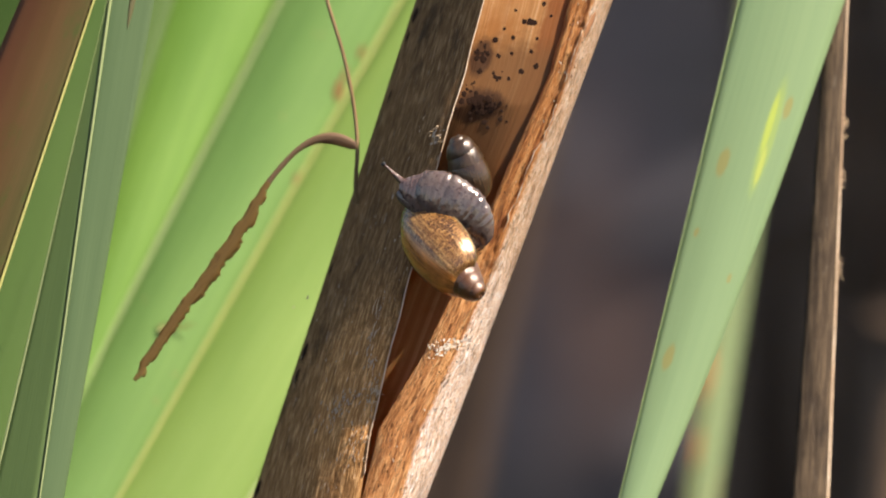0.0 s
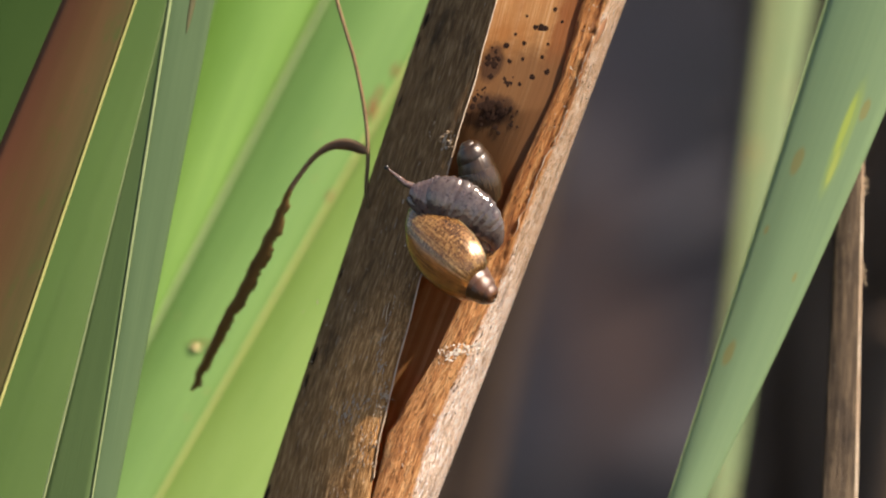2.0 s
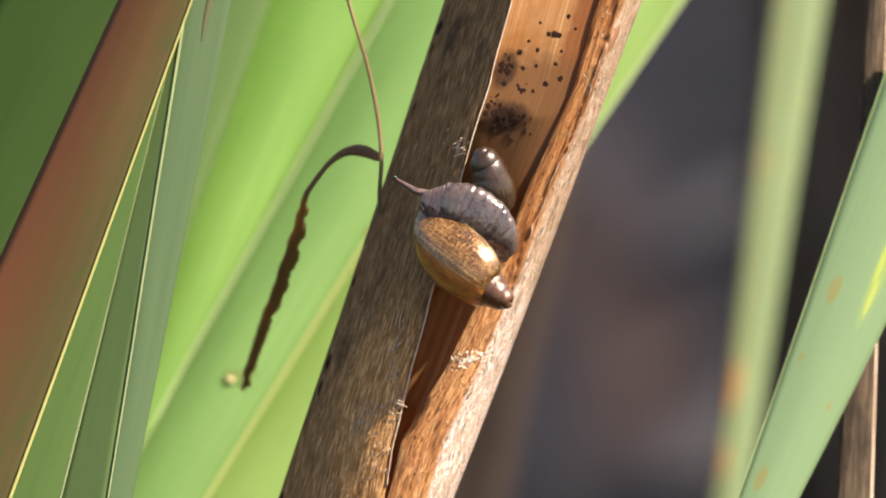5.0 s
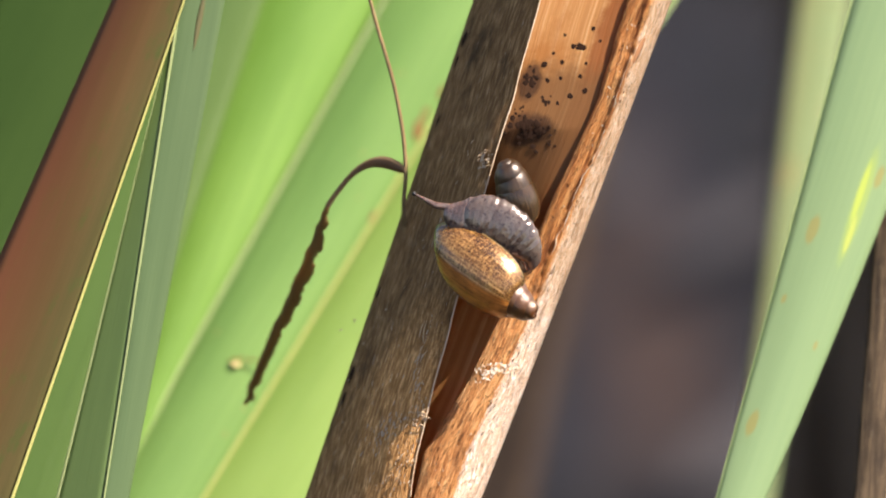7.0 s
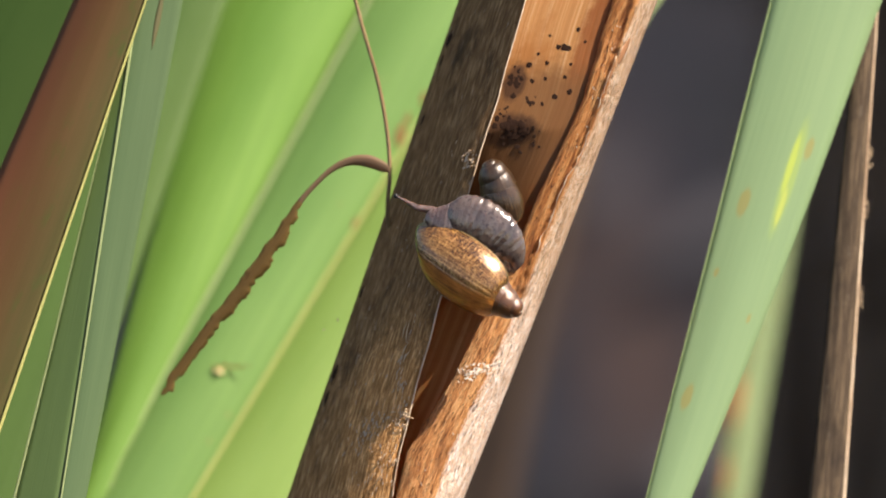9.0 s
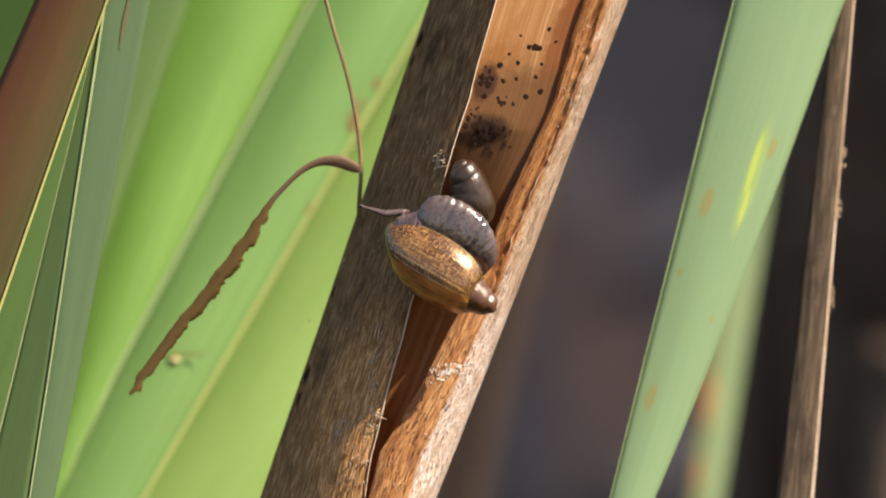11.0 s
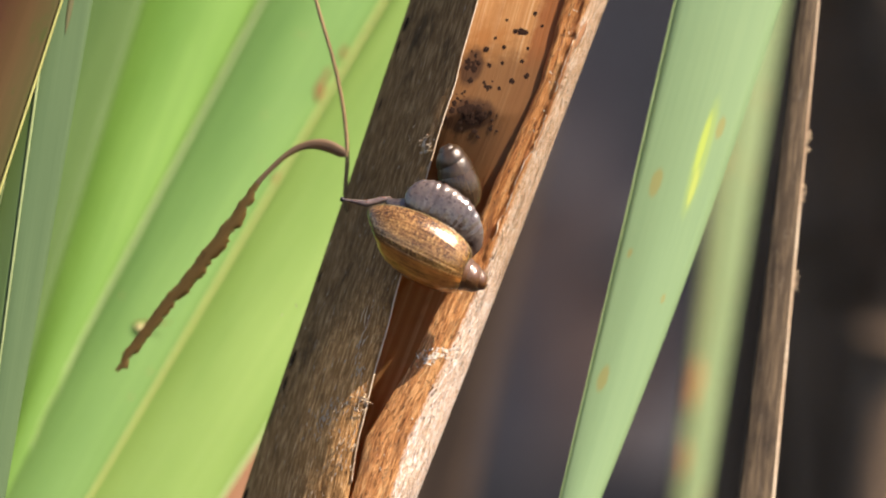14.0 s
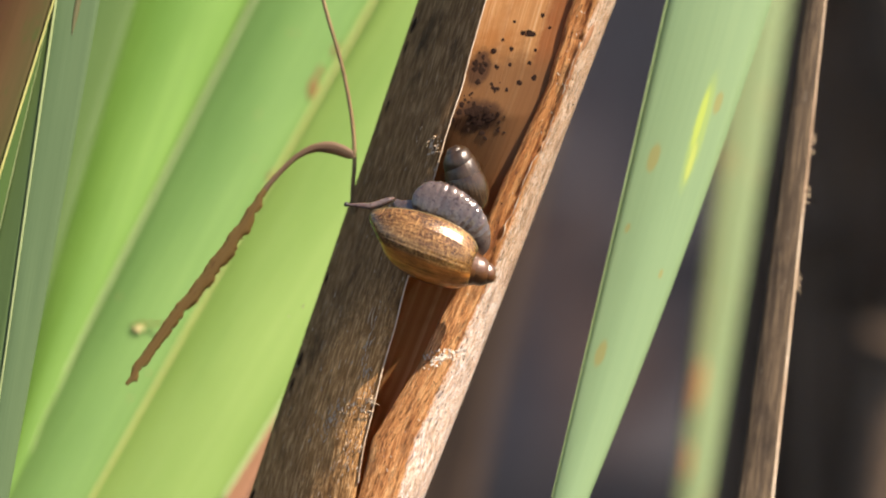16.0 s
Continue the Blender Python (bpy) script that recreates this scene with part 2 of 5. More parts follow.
def shell_material(name, dark, mid, light, warm, gloss=0.3, sheen=0.3, rough=0.4, coat=0.9, glow=0.1, tip=1.0):
    """Thin horny shell. UV: x along the growth in turns, y round the whorl."""
    n = Nodes(name)
    lines = n.noise(n.coords("UV", (150, 5, 1)), 1.0, 5.0, 0.7, 0.8)
    fleck = n.noise(n.coords("UV", (60, 34, 1)), 1.5, 5.0, 0.75, 2.2)
    scratch = n.noise(n.coords("UV", (26, 120, 1)), 1.0, 4.0, 0.7, 0.6)
    broad = n.noise(n.coords("UV", (9, 6, 1)), 1.0, 3.0)
    age = n.add("SeparateXYZ")
    n.link(n.coords("UV", (1, 1, 1)), age.inputs[0])
    old = n.add("MapRange", From_Min=-0.165, From_Max=-0.19)
    n.link(n.mix(0.04, age.outputs[0], broad), old.inputs["Value"])
    net = n.ramp(n.mix(0.45, fleck, broad), (0.40, dark), (0.5, mid), (0.62, light))
    net = n.mix(n.ramp(lines, (0.54, 0.0), (0.62, 0.65)), net, light)
    net = n.mix(n.ramp(scratch, (0.55, 0.0), (0.63, 0.6)), net, tuple(min(1.0, 1.3 * v) for v in light))
    net = n.mix(n.ramp(n.noise(n.coords("UV", (95, 45, 1)), 1.0, 4.0, 0.7, 1.5), (0.56, 0.0), (0.64, 0.8)), net, tuple(0.5 * v for v in dark))
    aged = n.ramp(n.mix(0.6, lines, broad), (0.40, tuple(0.35 * v for v in warm)), (0.5, warm), (0.6, tuple(min(1.0, 1.6 * v) for v in warm)))
    col = n.mix(old.outputs[0], net, aged)
    oldest = n.add("MapRange", From_Min=-0.7, From_Max=-0.95)
    n.link(age.outputs[0], oldest.inputs["Value"])
    col = n.mix(n.mix(1.0, oldest.outputs[0], tip, "MULTIPLY"), col, tuple(0.19 * v for v in warm))
    n.base(col, gloss, 0.55)
    b = n.bsdf.inputs
    n.link(n.mix(oldest.outputs[0], sheen, 0.0), b["Metallic"])
    n.link(n.mix(oldest.outputs[0], gloss, max(gloss, 0.3)), b["Roughness"])
    b["Subsurface Weight"].default_value = glow
    b["Subsurface Radius"].default_value = (0.0030, 0.0013, 0.0005)
    b["Subsurface Scale"].default_value = 1.0
    b["Coat Weight"].default_value = coat
    b["Coat Roughness"].default_value = 0.08
    relief = n.bump(n.mix(0.35, n.noise(n.coords("UV", (75, 3, 1)), 1.0, 2.0, 0.5, 0.4), scratch), 0.6 * rough, 0.0003)
    n.link(relief, b["Coat Normal"])
    return n.mat


def flesh_material(name, dark, light, fleck, fleck_at, fleck_size):
    n = Nodes(name)
    c = n.coords("Object", (1, 1, 1))
    lumps = n.add("TexVoronoi", Scale=2000.0)
    n.link(c, lumps.inputs["Vector"])
    tone = n.noise(c, 500.0, 4.0)
    col = n.ramp(tone, (0.35, dark), (0.65, light))
    col = n.mix(n.ramp(n.noise(c, fleck_size, 2.0), (fleck_at, 0.0), (fleck_at + 0.07, 0.8)), col, fleck)
    n.base(col, 0.1, 0.8)
    n.bsdf.inputs["Coat Weight"].default_value = 0.6
    n.bsdf.inputs["Coat Roughness"].default_value = 0.06
    n.bsdf.inputs["Subsurface Weight"].default_value = 0.4
    n.bsdf.inputs["Subsurface Radius"].default_value = (0.0012, 0.0007, 0.0005)
    n.bsdf.inputs["Subsurface Scale"].default_value = 1.0
    wrinkle = n.noise(c, 1500.0, 3.0, 0.6, 0.4)
    n.link(n.bump(n.mix(0.55, lumps.outputs["Distance"], wrinkle), 0.34, 0.0002), n.bsdf.inputs["Coat Normal"])
    return n.mat


def plain_material(name, color, rough=0.5):
    n = Nodes(name)
    c = n.coords("Object", (1, 1, 1))
    n.base(n.mix(n.noise(c, 900.0), color, tuple(0.6 * v for v in color)), rough)
    return n.mat


MUD = mud_material()
SHELL = shell_material("amber_shell", (0.022, 0.008, 0.002), (0.125, 0.052, 0.012), (0.44, 0.24, 0.075), (0.50, 0.175, 0.032), 0.27, 0.2, glow=0.18)
SHELL_DARK = shell_material("dark_brown_shell", (0.005, 0.002, 0.0015), (0.011, 0.0055, 0.0035), (0.045, 0.023, 0.011), (0.032, 0.017, 0.007), 0.16, 0.0, 0.3, 0.35, 0.0, 0.0)
LIP = plain_material("pale_shell_lip", (0.26, 0.19, 0.08), 0.3)
FLESH = flesh_material("wet_grey_skin", (0.058, 0.042, 0.036), (0.12, 0.090, 0.076), (0.028, 0.016, 0.013), 0.57, 3000.0)
FLESH_THIN = flesh_material("wet_pinkish_skin", (0.07, 0.046, 0.04), (0.145, 0.10, 0.086), (0.035, 0.016, 0.012), 0.56, 2600.0)
EYE = plain_material("dark_eye", (0.02, 0.018, 0.02), 0.3)
MOULD = plain_material("black_mould", (0.03, 0.015, 0.01), 0.95)
MOULD.node_tree.nodes["Principled BSDF"].inputs["Specular IOR Level"].default_value = 0.1
HAIR = plain_material("pale_dry_fibre", (0.72, 0.53, 0.34), 0.8)
SCUFF = plain_material("pale_scuffed_skin", (0.56, 0.44, 0.32), 0.8)
FLAKE = plain_material("bleached_flake", (0.80, 0.66, 0.48), 0.6)
WHITE = plain_material("white_flake", (0.82, 0.74, 0.62), 0.6)
SCAR = plain_material("brown_scar", (0.36, 0.17, 0.08), 0.7)
SEED = plain_material("pale_seed", (0.85, 0.7, 0.34), 0.3)


# ---- mesh helpers ----
def mesh_part(name, verts, faces, uvs, material, parent=None, origin=(0, 0, 0), label=""):
    """One mesh object; verts in mm about origin; uvs one for each vert, in cm."""
    me = bpy.data.meshes.new(name)
    v = (np.array(verts, float) - np.array(origin, float)) * MM
    me.from_pydata(v.tolist(), [], faces)
    if uvs is not None:
        layer = me.uv_layers.new(name="UVMap")
        idx = np.empty(len(me.loops), int)
        me.loops.foreach_get("vertex_index", idx)
        layer.data.foreach_set("uv", np.array(uvs, float)[idx].ravel())
    me.polygons.foreach_set("use_smooth", [True] * len(me.polygons))
    me.materials.append(material)
    me.update()
    ob = new(name, me)
    if parent:
        ob.parent = parent
    if label:
        tagged(ob, label)
    return ob


def thing(name, origin, label, category, group=""):
    """An Empty at the thing's base, in the clump's frame."""
    ob = new(name)
    ob.empty_display_size = 0.01
    ob.matrix_world = LEAN @ pose(*(MM * c for c in origin))
    return tagged(ob, label, category, group)


def sheet(grid, thick):
    """A solid sheet over a grid of points (rows along, columns across), thickened away from the viewer."""
    g = np.array(grid, float)
    r, c = g.shape[:2]
    across, along = np.gradient(g, axis=1), np.gradient(g, axis=0)
    nrm = np.cross(across, along)
    nrm /= np.linalg.norm(nrm, axis=2, keepdims=True) + 1e-12
    if np.mean(nrm[:, :, 1]) > 0:
        nrm = -nrm
    u = np.concatenate([np.zeros((r, 1)), np.cumsum(np.linalg.norm(np.diff(g, axis=1), axis=2), axis=1)], axis=1)
    u = (u - u[:, c // 2][:, None]) / 10
    v = np.concatenate([[0], np.cumsum(np.linalg.norm(np.diff(g[:, c // 2], axis=0), axis=1))]) / 10
    uv = np.stack([u, np.repeat(v[:, None], c, axis=1)], axis=2).reshape(-1, 2)
    verts = np.concatenate([g.reshape(-1, 3), (g - nrm * thick).reshape(-1, 3)])
    n, faces = r * c, []
    for i in range(r - 1):
        for j in range(c - 1):
            a, b, d, e = i * c + j, i * c + j + 1, (i + 1) * c + j + 1, (i + 1) * c + j
            faces += [(a, b, d, e), (n + e, n + d, n + b, n + a)]
    for i in range(r - 1):
        for j in (0, c - 1):
            a, b = i * c + j, (i + 1) * c + j
            faces.append((a, b, n + b, n + a) if j == 0 else (b, a, n + a, n + b))
    for j in range(c - 1):
        for i in (0, r - 1):
            a, b = i * c + j, i * c + j + 1
            faces.append((b, a, n + a, n + b) if i == 0 else (a, b, n + b, n + a))
    return verts, faces, np.concatenate([uv, uv])


def tube(points, radii, sides=12, flat=1.0):
    """A closed tube along points in mm."""
    pts = [Vector(tuple(float(q) for q in p)) for p in points]
    verts, faces, uvs, length = [], [], [], 0.0
    side = None
    for i, p in enumerate(pts):
        way = (pts[min(i + 1, len(pts) - 1)] - pts[max(i - 1, 0)]).normalized()
        side = (side - way * side.dot(way)).normalized() if side else way.orthogonal().normalized()
        other = way.cross(side)
        length += (p - pts[max(i - 1, 0)]).length
        for k in range(sides):
            a = 2 * math.pi * k / sides
            verts.append(p + float(radii[i]) * (side * math.cos(a) + other * (flat * math.sin(a))))
            uvs.append((k / sides * radii[i] * 0.6, length / 10))
    m = len(pts)
    for i in range(m - 1):
        for k in range(sides):
            q = (k + 1) % sides
            faces.append((i * sides + k, i * sides + q, (i + 1) * sides + q, (i + 1) * sides + k))
    faces.append(tuple(reversed(range(sides))))
    faces.append(tuple((m - 1) * sides + k for k in range(sides)))
    return [tuple(v) for v in verts], faces, uvs


def smooth_line(ctrl, count):
    """Points on a smooth curve through a few control points of any width."""
    c = np.array(ctrl, float)
    c = np.vstack([2 * c[0] - c[1], c, 2 * c[-1] - c[-2]])
    out = []
    for f in np.linspace(0, len(c) - 3 - 1e-6, count):
        i = int(f)
        t = f - i
        p0, p1, p2, p3 = c[i:i + 4]
        out.append(0.5 * (2 * p1 + (p2 - p0) * t + (2 * p0 - 5 * p1 + 4 * p2 - p3) * t * t + (3 * p1 - p0 - 3 * p2 + p3) * t ** 3))
    return np.array(out)


def levels(foot, tip):
    """Heights along a plant, close together where it is well seen."""
    return np.unique(np.concatenate([np.linspace(foot, -30, 30), np.linspace(-30, 30, 90), np.linspace(30, tip, 24)]))


def foot_of(depth, slope=0.0):
    """The height, in the clump's frame, at which a plant that far back enters the mud."""
    return (-(HEIGHT + 0.012) / MM + depth * math.sin(radians(TILT))) / (math.cos(radians(TILT)) - slope * math.sin(radians(TILT)))


TOP, BOTTOM = 22.05, -22.05


def blade_grid(upper, lower, depth, tip=120.0, cup=0.6, turn=0.0, wmin=3.0, wmax=20.0, cols=11, wave=0.15, seed=0, slope=0.0, out=0.0, arch=0.0, belly=0.0):
    """A leaf between two straight edges, given at two heights; it tapers above and goes down to the mud."""
    foot = foot_of(depth, slope)
    rows = []
    for z in levels(foot, tip):
        f = (z - BOTTOM) / (TOP - BOTTOM)
        l, r = lower[0] + f * (upper[0] - lower[0]), lower[1] + f * (upper[1] - lower[1])
        r += belly * max(0.0, 1 - (z / 24) ** 2)
        mid, w = (l + r) / 2, min(max(r - l, wmin), wmax)
        if z > 30:
            w *= max(0.02, 1 - ((z - 30) / (tip - 30)) ** 1.6)
        mid += out * max(z - 26, 0) ** 2
        row = []
        for j in range(cols):
            s = j / (cols - 1) - 0.5
            e = wave * noise.noise((s * 2 + seed * 7.3, z * 0.05, seed * 3.1))
            row.append((mid + s * w + 0.3 * e, depth + cup * (4 * s * s - 0.5) + 2 * arch * w * s * s - turn * s + e + slope * z, z))
        rows.append(row)
    return np.array(rows)


def leaf(upper, lower, depth, material, label, thick=0.35, group="reed leaves", **shape):
    """One leaf of the clump as a thing with its blade; returns it and its blade grid."""
    grid = blade_grid(upper, lower, depth, **shape)
    base = tuple(np.mean(grid[0], axis=0))
    ob = thing("reed_leaf", base, label, "reed leaf", group)
    mesh_part("blade", *sheet(grid, thick), material, ob, base)
    ob["base"] = base
    return ob, grid, base


def edge_strip(name, grid, base, ob, j0, j1, material, proud, label, thick=0.3, z_from=-60, z_to=60, widen=0.0):
    """A narrow strip over some columns of a leaf, a little in front of it."""
    keep = (grid[:, 0, 2] > z_from) & (grid[:, 0, 2] < z_to)
    g = grid[keep]
    c = g.shape[1] - 1
    cols = []
    for f in np.linspace(j0, j1, 4):
        i = min(int(f * c), c - 1)
        t = f * c - i
        cols.append(g[:, i] * (1 - t) + g[:, i + 1] * t)
    s = np.stack(cols, axis=1)
    s[:, :, 1] -= proud
    s[:, 1:3, 1] -= widen
    return mesh_part(name, *sheet(s, thick), material, ob, base, label)


# ---- ground ----
def build_ground():
    n, size = 90, 60.0
    axis = np.sign(np.linspace(-1, 1, n)) * np.abs(np.linspace(-1, 1, n)) ** 4 * size
    verts = [(x / MM, (y + 0.7) / MM, 8 * noise.noise((x * 5, y * 5, 0)) - 4) for y in axis for x in axis]
    faces = [(i * n + j, i * n + j + 1, (i + 1) * n + j + 1, (i + 1) * n + j) for i in range(n - 1) for j in range(n - 1)]
    ob = mesh_part("ground", verts, faces, None, MUD)
    tagged(ob, "dark wet mud between the reeds, blotched with brown", "ground", kind="structure")


build_ground()


def build_litter():
    """Broken bits of dead leaf that lie on the mud."""
    rnd = random.Random(21)
    shades = [LITTER_GREY, LITTER_RED, LITTER_GREY]
    for k in range(26):
        x, y = rnd.uniform(-0.02, 0.12), rnd.uniform(0.48, 0.95)
        long, wide, yaw = rnd.uniform(0.03, 0.09), rnd.uniform(0.006, 0.016), rnd.uniform(62, 108)
        rows = [[(long / MM * (i / 9 - 0.5), wide / MM * s * (1 - 0.7 * abs(2 * i / 9 - 1) ** 3), 1.0 + 3 * s * s + 1.5 * noise.noise((k, i * 0.4, s))) for s in (-0.5, -0.25, 0, 0.25, 0.5)] for i in range(10)]
        ob = mesh_part("dead_leaf", *sheet(rows, 0.4), shades[k % 3])
        ob.matrix_world = pose(x, y, 0.002, rnd.uniform(-5, 5), rnd.uniform(-4, 4), yaw)
        spine = [(row[2][0], row[2][1], row[2][2] + 0.3) for row in rows]
        mesh_part("midrib", *tube(spine, [0.5] * 10, 6), shades[k % 3], ob)
        tagged(ob, "broken bit of dead brown leaf lying on the mud", "dead leaf", "leaf litter")


build_litter()


def add_stain_or_shade(mat, middle, size, color, strength=0.9, grain=5.0, ragged=0.45, mode="MIX"):
    """A ragged stain or painted shade on a surface, about a point of its UV map, in cm; it tints the light that comes
    through as well.
    """
    n = Nodes("", mat)
    before = n.bsdf.inputs["Base Color"].links[0].from_socket
    users = [link.to_socket for link in before.links]
    place = n.add("Mapping")
    n.link(n.coords("UV", (1, 1, 1)), place.inputs["Vector"])
    place.inputs["Location"].default_value = (-middle[0] / size[0], -middle[1] / size[1], 0)
    place.inputs["Scale"].default_value = (1 / size[0], 1 / size[1], 1)
    reach = n.add("VectorMath")
    reach.operation = "LENGTH"
    n.link(place.outputs[0], reach.inputs[0])
    rough = n.noise(n.coords("UV", (grain, grain, 1)), 1.5, 6.0, 0.75)
    edge = n.ramp(n.mix(ragged, reach.outputs["Value"], rough), (0.66 - 0.3 * (0.45 - ragged), strength), (0.86 + 0.1 * (0.45 - ragged), 0.0))
    after = n.mix(edge, before, color, mode)
    for socket in users:
        n.link(after, socket)


def along_cm(grid):
    """Length along the middle of a grid of points, in cm, as its UV map counts it."""
    g = np.array(grid)[:, len(grid[0]) // 2]
    return np.concatenate([[0], np.cumsum(np.linalg.norm(np.diff(g, axis=0), axis=1))]) / 10


# ---- split dead stem ----
def stem_edges(z):
    """Across the stem at height z: left outline, free edge of the dark sheath, rolled inner edge, right outline."""
    tab = [(7.40, 52.05) + (12.55, 52.05) + (21.55, 52.05) + (26.30, 52.05), (-2.45, 22.05) + (3.55, 22.05) + (11.20, 22.05) + (15.05, 22.05),
           (-4.60, 15.55) + (1.90, 15.55) + (9.40, 15.55) + (12.65, 15.55), (-6.20, 10.55) + (0.30, 10.55) + (7.30, 10.55) + (10.80, 10.55),
           (-7.35, 7.05) + (-0.60, 7.05) + (5.45, 7.05) + (9.55, 7.05), (-9.00, 2.05) + (-1.80, 2.05) + (3.70, 2.05) + (7.70, 2.05),
           (-10.95, -3.95) + (-3.40, -3.95) + (0.80, -3.95) + (5.45, -3.95), (-12.95, -9.95) + (-4.95, -9.95) + (-2.10, -9.95) + (3.20, -9.95),
           (-14.95, -15.95) + (-6.40, -15.95) + (-5.80, -15.95) + (0.90, -15.95), (-16.95, -22.05) + (-7.30, -22.05) + (-7.20, -22.05) + (-1.45, -22.05),
           (-67.50, -176.00) + (-61.70, -176.00) + (-61.60, -176.00) + (-56.00, -176.00)]
    t = np.array(tab)[::-1]
    return [float(np.interp(z, t[:, 1], t[:, k])) for k in (0, 2, 4, 6)]


def sheath_y(s, z):
    """Depth of the dark sheath's face: s runs from 0 at the outline to 1 at the split; it opens flatter further down."""
    return 5.2 - 10.1 * (1 - (1 - s) ** (1.3 + 0.6 * min(max((2 - z) / 24, 0), 1)))


def inner_depth(z, s):
    """Depth of the inner wall: s runs from 0 at the dark sheath to 1 at the rolled edge."""
    deep = min(max((13.0 + 0.9 * noise.noise((s * 3.2, z * 0.1, 7)) - z) / 9.0, 0), 1)
    return (1 - deep) * (-2.65 + 0.15 * s) + deep * (2.3 - 4.8 * s)


def build_stem():
    foot = foot_of(0)
    base = (*(-61.75, -176.00)[:1], 0, foot)
    ob = thing("dead_reed", base, "dead brown reed stem split open lengthwise, weathered grey on one side", "reed stem")
    zs = np.unique(np.concatenate([np.linspace(foot, -30, 24), np.linspace(-30, 25.6, 230)]))
    dark, inner, warm, back = [], [], [], []
    for z in zs:
        xl, xe, xi, xr = stem_edges(z)
        closing = min(max((z + 19) / 12, 0), 1)
        rag = 0.10 * noise.noise((z * 0.25, 3, 1)) + 0.03 * noise.noise((z * 3.1, 5, 2))
        rag_in = 0.3 * noise.noise((z * 0.2, 9, 4)) + 0.10 * noise.noise((z * 0.6, 9, 4)) + 0.03 * noise.noise((z * 4.0, 2, 4))
        yi = -3.5 - 0.4 * (1 - closing)
        row = []
        for j in range(21):
            s = j / 20
            lump = 0.12 * noise.noise((s * 9, z * 0.12, 0)) + 0.05 * noise.noise((s * 40, z * 0.2, 7))
            row.append((xl + s * (xe + rag - xl), sheath_y(s, z) + lump, z))
        dark.append(row)
        row = []
        lo, hi = xe - 1.7, xi + 1.6
        for j in range(17):
            s = j / 16
            row.append((lo + s * (hi - lo), inner_depth(z, s) + 0.08 * noise.noise((s * 14, z * 0.05, 3)), z))
        inner.append(row)
        row = []
        xa = max(xi + rag_in * closing, xe - 0.4)
        for j in range(41):
            s = j / 40
            a = -0.95 + s * 2.45
            lump = 0.16 * noise.noise((s * 6, z * 0.12, 11)) + 0.10 * noise.noise((s * 22, z * 0.15, 13))
            x = xa + (xr - xa) * (math.sin(a) + math.sin(0.95)) / (math.sin(1.5) + math.sin(0.95))
            high = min(max((z + 7) / 8, 0), 1)
            crest = 0.40 + 0.10 * noise.noise((z * 0.22, 4, 17)) + 0.03 * noise.noise((z * 1.3, 4, 17))
            step = 0.75 * high / (1 + math.exp(-(s - crest) / 0.018)) * max(0.0, 1 - (s - crest) / 0.5)
            row.append((x, yi + 1.2 + 0.4 * high - 1.7 * math.cos(a) + (s ** 2) * 4.5 + lump - step, z))
        warm.append(row)
        row = []
        for j in range(13):
            s = j / 12
            row.append((xl + 0.3 + s * (xr - xl - 0.6), 5.5 + 1.2 * math.sin(math.pi * s), z))
        back.append(row)
    mesh_part("dark_sheath", *sheet(dark, 0.12), STEM_DARK, ob, base, "weathered grey-brown outer sheath with a thin pale edge")
    run = along_cm(dark)
    for u, z, size, strength in ((0.05, -19.0, (0.8, 1.1), 0.6), (0.20, -11.5, (0.35, 0.8), 0.45)):
        add_stain_or_shade(STEM_DARK, (u, float(np.interp(z, zs, run))), size, (1.9, 1.8, 1.65), strength, 16.0, 0.6, "MULTIPLY")
    run = along_cm(inner)
    # damp stain round the small snail, with the shade there in its colour
    add_stain_or_shade(STEM_INSIDE, (0.0, float(np.interp(6.5, zs, run))), (0.70, 0.74), (0.105, 0.047, 0.024))
    # dim reddish light of the groove by the rolled edge, put into the colour
    add_stain_or_shade(STEM_INSIDE, (0.34, float(np.interp(14.0, zs, run))), (0.17, 1.6), (0.34, 0.11, 0.03), 0.85)
    # first tone stands in for a shadow; the other two are mould stains
    for u, z, size, tone in ((-0.05, 12.2, (0.85, 0.66), (0.28, 0.132, 0.05)), (-0.26, 16.9, (0.10, 0.17), (0.10, 0.045, 0.02)), (-0.14, 12.6, (0.24, 0.17), (0.09, 0.04, 0.018))):
        add_stain_or_shade(STEM_INSIDE, (u, float(np.interp(z, zs, run))), size, tone)
    mesh_part("inner_wall", *sheet(inner, 0.3), STEM_INSIDE, ob, base, "tan inner wall with black mould spots")
    add_stain_or_shade(STEM_WARM, (0.05, float(np.interp(-16.0, zs, along_cm(warm)))), (0.9, 1.3), (1.25, 1.45, 1.75), 0.9, 14.0, 0.6, "MULTIPLY")
    mesh_part("rolled_sheath", *sheet(warm, 0.5), STEM_WARM, ob, base, "rough straw-brown rolled edge")
    mesh_part("back_sheath", *sheet(back, 0.4), STEM_DARK, ob, base)
    d = np.array(dark)
    keep = (zs > -20)
    lip = d[keep][:, -1] + np.array([0.05, -0.12, 0])
    mesh_part("split_edge", *tube(lip, [0.065 + 0.03 * noise.noise((p[2] * 1.3, 1, 1)) for p in lip], 6), STALK_RIM, ob, base, "thin pale torn edge")
    for z_from, z_to, wide in ((1.5, 12.8, 0.075), (14.5, 19.5, 0.05)):
        edge = [row[17 + round(4 * noise.noise((row[0][2] * 0.22, 4, 17)))] for row in warm if z_from < row[0][2] < z_to]
        edge = [(p[0] + 0.22 * noise.noise((p[2] * 1.1, 2, 6)) + 0.06 * noise.noise((p[2] * 5, 2, 6)), p[1] - 0.04, p[2]) for p in edge]
